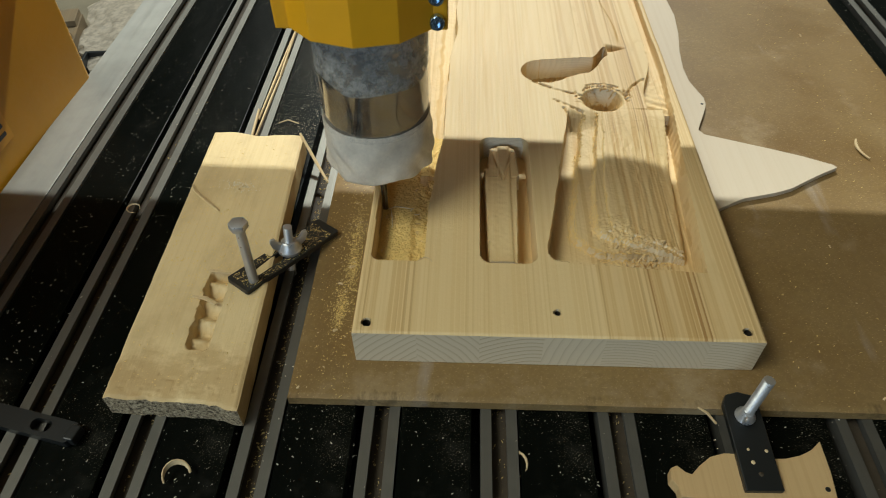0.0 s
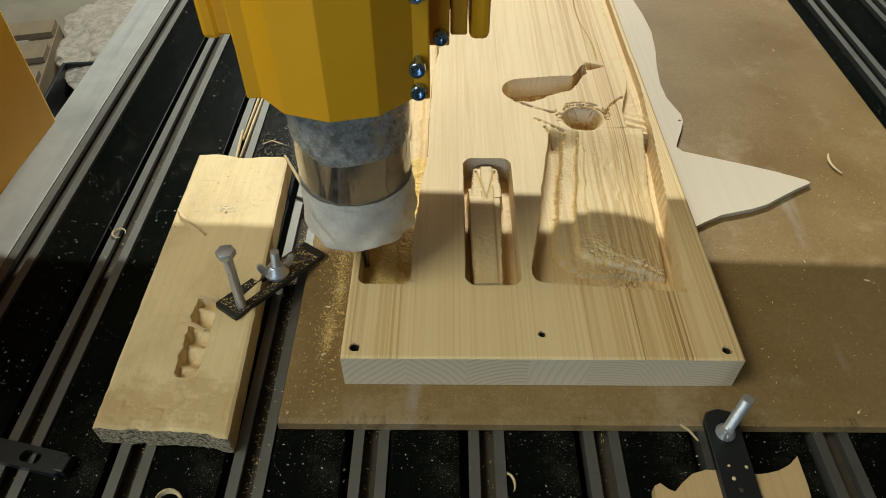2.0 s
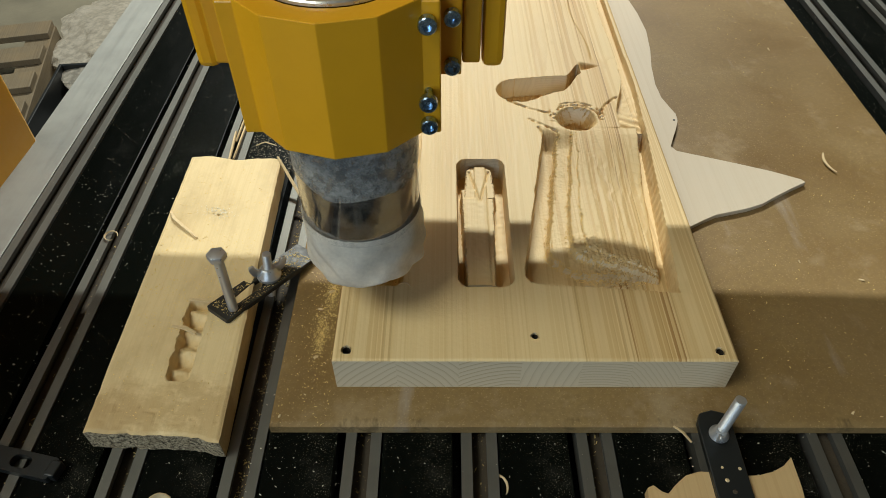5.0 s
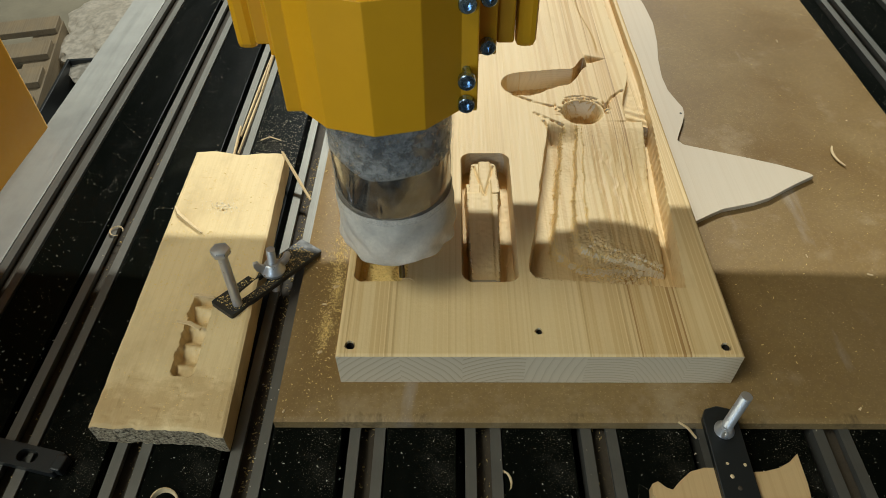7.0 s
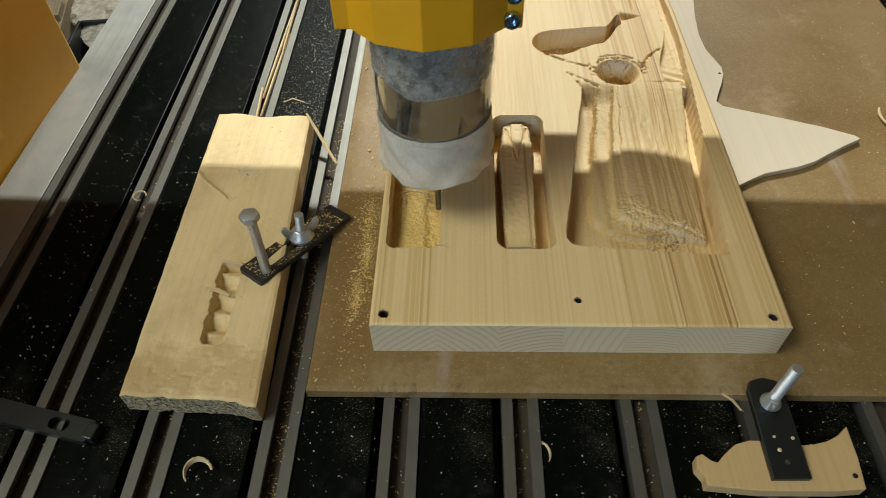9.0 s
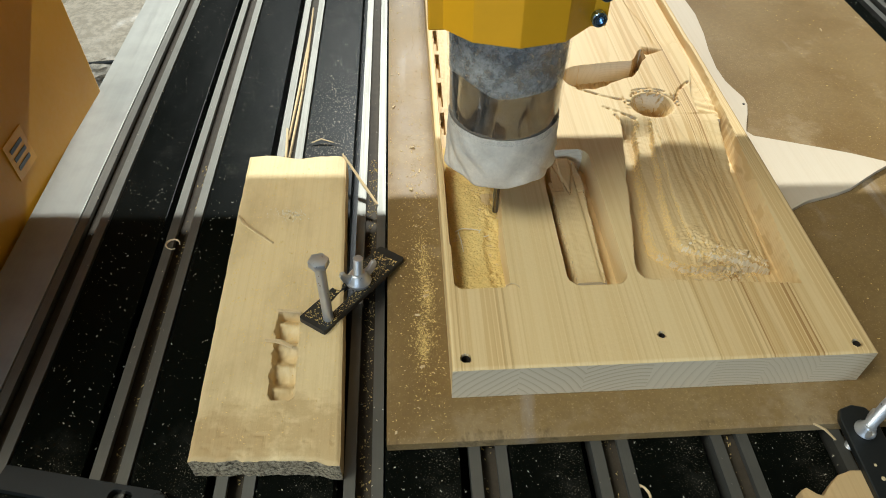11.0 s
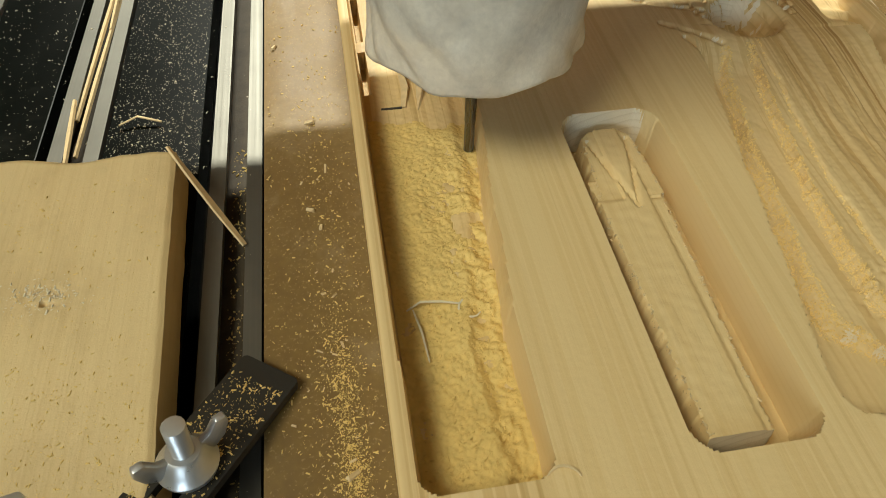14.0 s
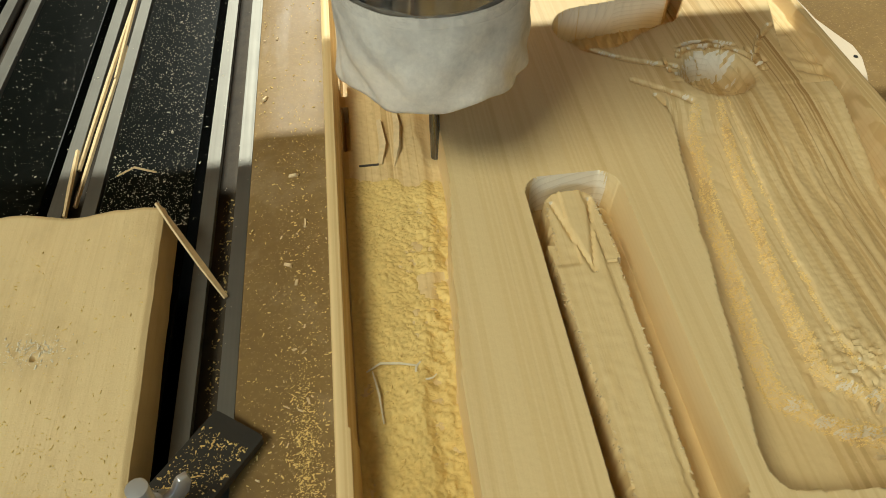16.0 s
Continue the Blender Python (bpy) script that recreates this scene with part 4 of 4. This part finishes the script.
for z, long in ((0.2330, 0.001), (0.2530, 0.009), (0.2925, 0.001)):
    cap_screw(0.0485, -0.0300, z, long, spindle)
for z in (0.2505, 0.2800):
    cap_screw(0.0610, 0.0020, z, 0.001, spindle)
part("mount_plate", boxes(((-0.076, 0.0465, CZ0 + 0.018), (0.076, 0.0600, 0.47)), bevel=0.0015), ORANGE, spindle, "yellow mounting plate behind the clamp")
for sgn in (1, -1):
    lo, hi = sorted((sgn * 0.0670, sgn * 0.0775))
    part("slide_plate", boxes(((lo, 0.0120, CZ0 + 0.018), (hi, 0.0460, 0.47)), bevel=0.0015), ORANGE, spindle)
    lo, hi = sorted((sgn * 0.0790, sgn * 0.0920))
    part("slide_cheek", boxes(((lo, 0.0200, CZ0 + 0.010), (hi, 0.1100, 0.47)), bevel=0.004), YELLOW, spindle)
part("carriage_plate", boxes(((-0.10, 0.1105, 0.27), (0.10, 0.18, 0.62)), bevel=0.002), ORANGE, spindle)

# ---- gantry ----
gantry = tagged(empty("gantry"), "yellow painted gantry with wide beam and side legs", "gantry")
part("beam", boxes(((-0.50, 0.245, 0.300), (1.16, 0.405, 0.56)), bevel=0.004), ORANGE, gantry, "yellow box beam")
for z in (0.34, 0.50):
    part("guide_rail", boxes(((-0.48, 0.222, z), (1.14, 0.2445, z + 0.02)), bevel=0.001), STEEL, gantry)
part("leg", boxes(((-0.412, -0.225, -0.22), (-0.388, 0.256, 0.299)), bevel=0.004), ORANGE, gantry, "yellow gantry side leg")
sticker = part("sticker", boxes(((-0.3878, 0.062, 0.028), (-0.3868, 0.098, 0.066))), YELLOW, gantry, "yellow warning sticker")
for z in (0.036, 0.045, 0.054):
    part("print_bar", boxes(((-0.3867, 0.068, z), (-0.3862, 0.090, z + 0.004))), BLACK, sticker)
part("leg", boxes(((1.115, -0.02, -0.22), (1.135, 0.235, 0.299)), bevel=0.004), ORANGE, gantry, "yellow gantry side leg")

# ---- loose dust and chips ----
def flecks(name, label, count, place, size, mat, seed, flat=0.35):
    """Many small shavings and crumbs as one mesh; place(rng) gives x, y, z."""
    rng = random.Random(seed)
    verts, faces = [], []
    for _ in range(count):
        x, y, z = place(rng)
        s = size * rng.choice((0.35, 0.45, 0.5, 0.6, 0.8, 1.0, 1.7))
        q = Euler((rng.uniform(-0.4, 0.4), rng.uniform(-0.4, 0.4), rng.uniform(0, 6.28))).to_matrix()
        lx, ly, lz = s * rng.uniform(0.6, 1.8), s * rng.uniform(0.3, 0.6), s * flat * rng.uniform(0.5, 1.2)
        b = len(verts)
        for sx, sy, sz in ((-1, -0.6, -1), (1, -1, -1), (0.8, 1, -1), (-0.9, 0.8, -1), (-0.8, -0.5, 1), (0.7, -0.8, 1.6), (0.9, 0.6, 1), (-0.7, 0.9, 1.3)):
            v = q @ Vector((sx * lx / 2, sy * ly / 2, sz * lz / 2))
            verts.append((x + v.x, y + v.y, z + v.z + lz * 0.4))
        faces += [[b + i for i in f] for f in ((0, 3, 2, 1), (4, 5, 6, 7), (0, 1, 5, 4), (1, 2, 6, 5), (2, 3, 7, 6), (3, 0, 4, 7))]
    return tagged(part(name, mesh_of(name, verts, faces, mat), mat, None), label, "sawdust", kind="stuff")


def on_bed(rng):
    while True:
        x, y = rng.uniform(-0.33, 0.75), rng.uniform(-0.16, 0.85)
        if MX0 - 0.001 < x < MX1 + 0.001 and y > MY0:
            continue
        if -0.186 < x < -0.074 and -0.052 < y < 0.275:
            continue
        k = (x - RAIL_B) / PITCH
        if abs(k - round(k)) * PITCH < RAIL_HALF + 0.001:
            if rng.random() < 0.85:
                continue
            return x, y, (0.0 if abs(k - round(k)) * PITCH > 0.005 else -0.0100)
        return x, y, -0.0012


def on_sheet(rng):
    while True:
        r = rng.random()
        if r < 0.30:
            x, y = rng.uniform(MX0 + 0.002, -0.001), rng.uniform(MY0, 0.8)
        elif r < 0.60:
            x, y = rng.gauss(-0.018, 0.007), rng.choice((rng.gauss(0.06, 0.025), rng.gauss(0.13, 0.03), rng.gauss(0.25, 0.07)))
        else:
            x, y = rng.uniform(0.302, MX1), rng.uniform(MY0, 1.0)
        if MX0 + 0.001 < x < -0.001 or (x > 0.302 and not (x < 0.45 and 0.165 < y < 0.8)):
            return x, y, MZ


flecks("chips_on_bed", "pale sawdust and chips scattered over the black bed", 6400, on_bed, 0.0007, PALE_CHIP, 1)
def beyond_plank(g):
    x0, x1 = g.choice(((-0.1340, -0.0835),) * 7 + ((-0.2200, -0.1700),))
    return g.uniform(x0, x1), 0.275 + 0.45 * g.random() ** 1.5, -0.0012


flecks("dust_beyond_plank", "fine pale sawdust on the slats beyond the plank", 6500, beyond_plank, 0.00045, PALE_CHIP, 21)
flecks("chips_on_sheet", "sawdust and small chips scattered over the hardboard", 5200, on_sheet, 0.00075, DUST, 2)
flecks("crumbs_on_sheet", "larger pale crumbs of wood on the hardboard", 130, on_sheet, 0.0022, CHIP, 12)


def dust_shape(x, y):
    """Spreads the unit strip 0 to 1 over the pocket's width."""
    return 0.0074 + x * (pocket_right(y) - 0.0012 - 0.0074), y


def dust_top(x, y):
    n = 0.0008 * hash_noise(x, y, 0.0110, 41) + 0.00016 * hash_noise(x, y, 0.0028, 42) + 0.00030 * hash_noise(x, y, 0.0011, 43)
    cover = smooth01(0.284, 0.258, y + 0.008 * hash_noise(x, y, 0.010, 44))
    lumps = smooth01(0.275, 0.20, y) * (0.0009 * hash_noise(x, y, 0.0050, 45) + 0.0006 * hash_noise(x, y, 0.0021, 46)) * (0.25 + 0.75 * smooth01(0.030, 0.040, x + 0.004 * hash_noise(x, y, 0.012, 47)))
    return np.minimum(panel_top(x, y) + 0.0009 * cover + (n + lumps) * cover - 0.0020 * (1 - cover), 0.0335)


dust = part("sawdust_heap", slab("sawdust_heap", np.linspace(0, 1, 96), np.linspace(0.0762, 0.283, 460), lambda x, y: dust_top(*dust_shape(x, y)), 0.018, DUST, dust_shape), DUST, None)
tagged(dust, "yellow sawdust filling the floor of the long pocket", "sawdust", kind="stuff")
flecks("chips_in_pocket", "small pale chips on the pocket's sawdust", 2600, lambda g: (lambda x, y: (x, y, float(dust_top(np.array([x]), np.array([y]))[0]) - 0.0001))(g.uniform(0.010, 0.046), 0.079 + 0.165 * g.random() ** 1.3), 0.0007, DUST, 3, 0.6)
flecks("dust_in_slots", "wood dust lying in the rail slots", 2600, lambda g: (RAIL_B + PITCH * g.choice((0, 0, 0, 1, 2, 3, -1, -2)) + g.uniform(-0.004, 0.004), g.uniform(-0.14, 0.30), -0.0102), 0.0009, DUST, 4, 0.5)


def plank_place(g):
    x, y = g.uniform(0.004, 0.096), g.choice((g.uniform(0.01, 0.3), g.uniform(0.09, 0.2)))
    X, Y = plank_shape(np.array([x]), np.array([y]))
    return float(X[0]), float(Y[0]), float(plank_top(np.array([x]), np.array([y]))[0])


def near_knot(g):
    x, y = 0.048 + g.gauss(0, 0.008), 0.233 + g.gauss(0, 0.0045)
    X, Y = plank_shape(np.array([x]), np.array([y]))
    return float(X[0]), float(Y[0]), float(plank_top(np.array([x]), np.array([y]))[0])


flecks("dust_on_plank", "fine sawdust lying on the rough plank", 3600, plank_place, 0.0006, DUST, 5, 0.4)
flecks("crumbs_at_knot", "golden crumbs torn out round the plank's knot", 260, near_knot, 0.0009, PALE_CHIP, 25, 0.25)
flecks("dust_streak", "streaks of fine yellow dust on the hardboard", 3800, lambda g: (lambda k: (g.gauss((-0.019, -0.014, -0.016)[k], 0.0028), g.gauss((0.050, 0.095, 0.135)[k], 0.013), MZ))(g.choice((0, 0, 1, 1, 2))), 0.0005, DUST, 26, 0.5)
flecks("fibres_in_field", "torn wood fibres in the carved field", 260, lambda g: (lambda x, y: (x, y, float(panel_top(np.array([x]), np.array([y]))[0])))(g.gauss(0.232, 0.012), g.gauss(0.098, 0.009)), 0.0024, CHIP, 6)


def step_lip(g):
    while True:
        x, y = g.uniform(0.153, 0.262), g.uniform(0.085, 0.282)
        X, Y = np.array([x]), np.array([y])
        sx = float(field_steps(X, Y)[0])
        near = abs(sx - round(sx))
        if -0.1 < sx < 2.4 and sx > 0.05 and near < (0.10 if g.random() < 0.7 else 0.2) and (x < 0.235 or g.random() < 0.35) and x > field_wall(y) + 0.003:
            return x, y, float(panel_top(X, Y)[0]) - 0.0001


flecks("fuzz_on_steps", "yellow torn fibres along the steps of the carved field", 12000, step_lip, 0.0006, FUZZ, 14, 0.6)


def island_lip(g):
    y = g.uniform(0.079, 0.228)
    half = float(island_half(y)) if y < 0.187 else 0.0150 - 0.07 * (y - 0.19)
    x = (0.1140 if y < 0.187 else 0.1160) + g.choice((-1, 1)) * (half - g.uniform(0.0003, 0.0018))
    return x, y, float(panel_top(np.array([x]), np.array([y]))[0])


flecks("fuzz_on_island", "torn fuzz on the edges of the slot's island", 520, island_lip, 0.0008, CHIP, 7)


def bar_place(g):
    v = m_bar @ Vector((g.uniform(0.004, 0.097), g.uniform(-0.0115, 0.0115), 0.0042))
    return (v.x, v.y, v.z) if not 0.014 < (m_bar.inverted() @ v).x < 0.067 or abs((m_bar.inverted() @ v).y) > 0.0055 else bar_place(g)


flecks("dust_on_clamp", "sawdust lying on the dark clamp bar", 900, bar_place, 0.0008, DUST, 8)
pm = tagged(part("pencil_mark", boxes(((0.0155, 0.2765, 0.0262), (0.0262, 0.2775, 0.0278))), PEN, None), "short dark pencil line on the pocket floor", "pencil mark")

# ---- workshop round the machine ----
FZ = -0.85
floor = part("floor", boxes(((-4, -4, FZ - 0.1), (5, 6, FZ))), CONCRETE, None)
tagged(floor, "dusty grey-brown concrete workshop floor", "floor", kind="structure")
for nm, lo, hi in (("wall_north", (-4, 6.0, FZ), (5, 6.15, 4.2)), ("wall_south", (-4, -4.15, FZ), (5, -4.0, 4.2)), ("wall_west", (-4.15, -4, FZ), (-4.0, 6, 4.2)), ("wall_east", (5.0, -4, FZ), (5.15, 6, 4.2))):
    tagged(part(nm, boxes((lo, hi)), WALL, None), "plain painted workshop wall", "wall", kind="structure")
tagged(part("ceiling", boxes(((-4, -4, 4.21), (5, 6, 4.3))), WALL, None), "plain painted workshop ceiling", "ceiling", kind="structure")

pallet = tagged(empty("pallet", pose(-1.66, 1.45, FZ, 0, 0, 14)), "grey wooden pallet on the floor beside the machine", "pallet")
for k in range(6):
    part("deck_board", boxes(((-0.42, -0.5 + 0.18 * k, 0.10), (0.42, -0.40 + 0.18 * k, 0.122)), bevel=0.002), PALLET, pallet)
for x in (-0.38, 0.0, 0.38):
    part("runner", boxes(((x - 0.045, -0.5, 0.0), (x + 0.045, 0.5, 0.0995)), bevel=0.002), PALLET, pallet)

tray = tagged(empty("tray", pose(-1.02, 1.42, FZ, 0, 0, 6)), "black plastic tray on the floor beside the machine", "tray")
part("base", boxes(((-0.18, -0.35, 0.0), (0.18, 0.35, 0.012)), bevel=0.002), BLACK, tray)
for lo, hi in (((-0.18, -0.35, 0.0125), (-0.17, 0.35, 0.11)), ((0.17, -0.35, 0.0125), (0.18, 0.35, 0.11)), ((-0.1695, -0.35, 0.0125), (0.1695, -0.34, 0.11)), ((-0.1695, 0.34, 0.0125), (0.1695, 0.35, 0.11))):
    part("rim", boxes((lo, hi), bevel=0.002), BLACK, tray)

BAG = film_material("crumpled_plastic_wrap", (0.62, 0.56, 0.46), (0.5, 0.9))
bm = bmesh.new()
bmesh.ops.create_icosphere(bm, subdivisions=5, radius=1.0)
for v in bm.verts:
    n = noise.fractal(v.co * 2.3, 1.0, 2.0, 4)
    v.co = Vector((v.co.x * 0.26, v.co.y * 0.36, max(v.co.z, -0.6) * 0.06)) * (1 + 0.20 * n)
bag = part("plastic_wrap", bm, BAG, None, smooth=True)
bag.matrix_world = pose(-1.10, 2.05, FZ + 0.07)
tagged(bag, "crumpled bundle of clear plastic wrap lying on the floor", "plastic wrap")


def motions():
    rows = [(0.0, 0.0092, 0.1551), (1.5, 0.0095, 0.1224), (3.5, 0.0095, 0.0800), (4.0, 0.0112, 0.0774), (4.6, 0.0165, 0.0762), (5.6, 0.0350, 0.0765), (6.4, 0.0425, 0.0825), (7.0, 0.0437, 0.0926),
            (8.5, 0.0450, 0.1244), (9.0, 0.0458, 0.1350), (11.5, 0.0505, 0.1895), (12.5, 0.0525, 0.2112), (14.0, 0.0545, 0.2430), (14.5, 0.0552, 0.2535), (16.0, 0.0572, 0.2805)]
    walk(spindle, [(t, pose(x, y, -0.021)) for t, x, y in rows])
    walk(gantry, [(t, pose(0.2 - 0.2 * math.cos(radians(2)), y - 0.0145 - 0.002 * smooth01(8.0, 11.5, t), 0, 0, 0, -2)) for t, x, y in rows])


motions()
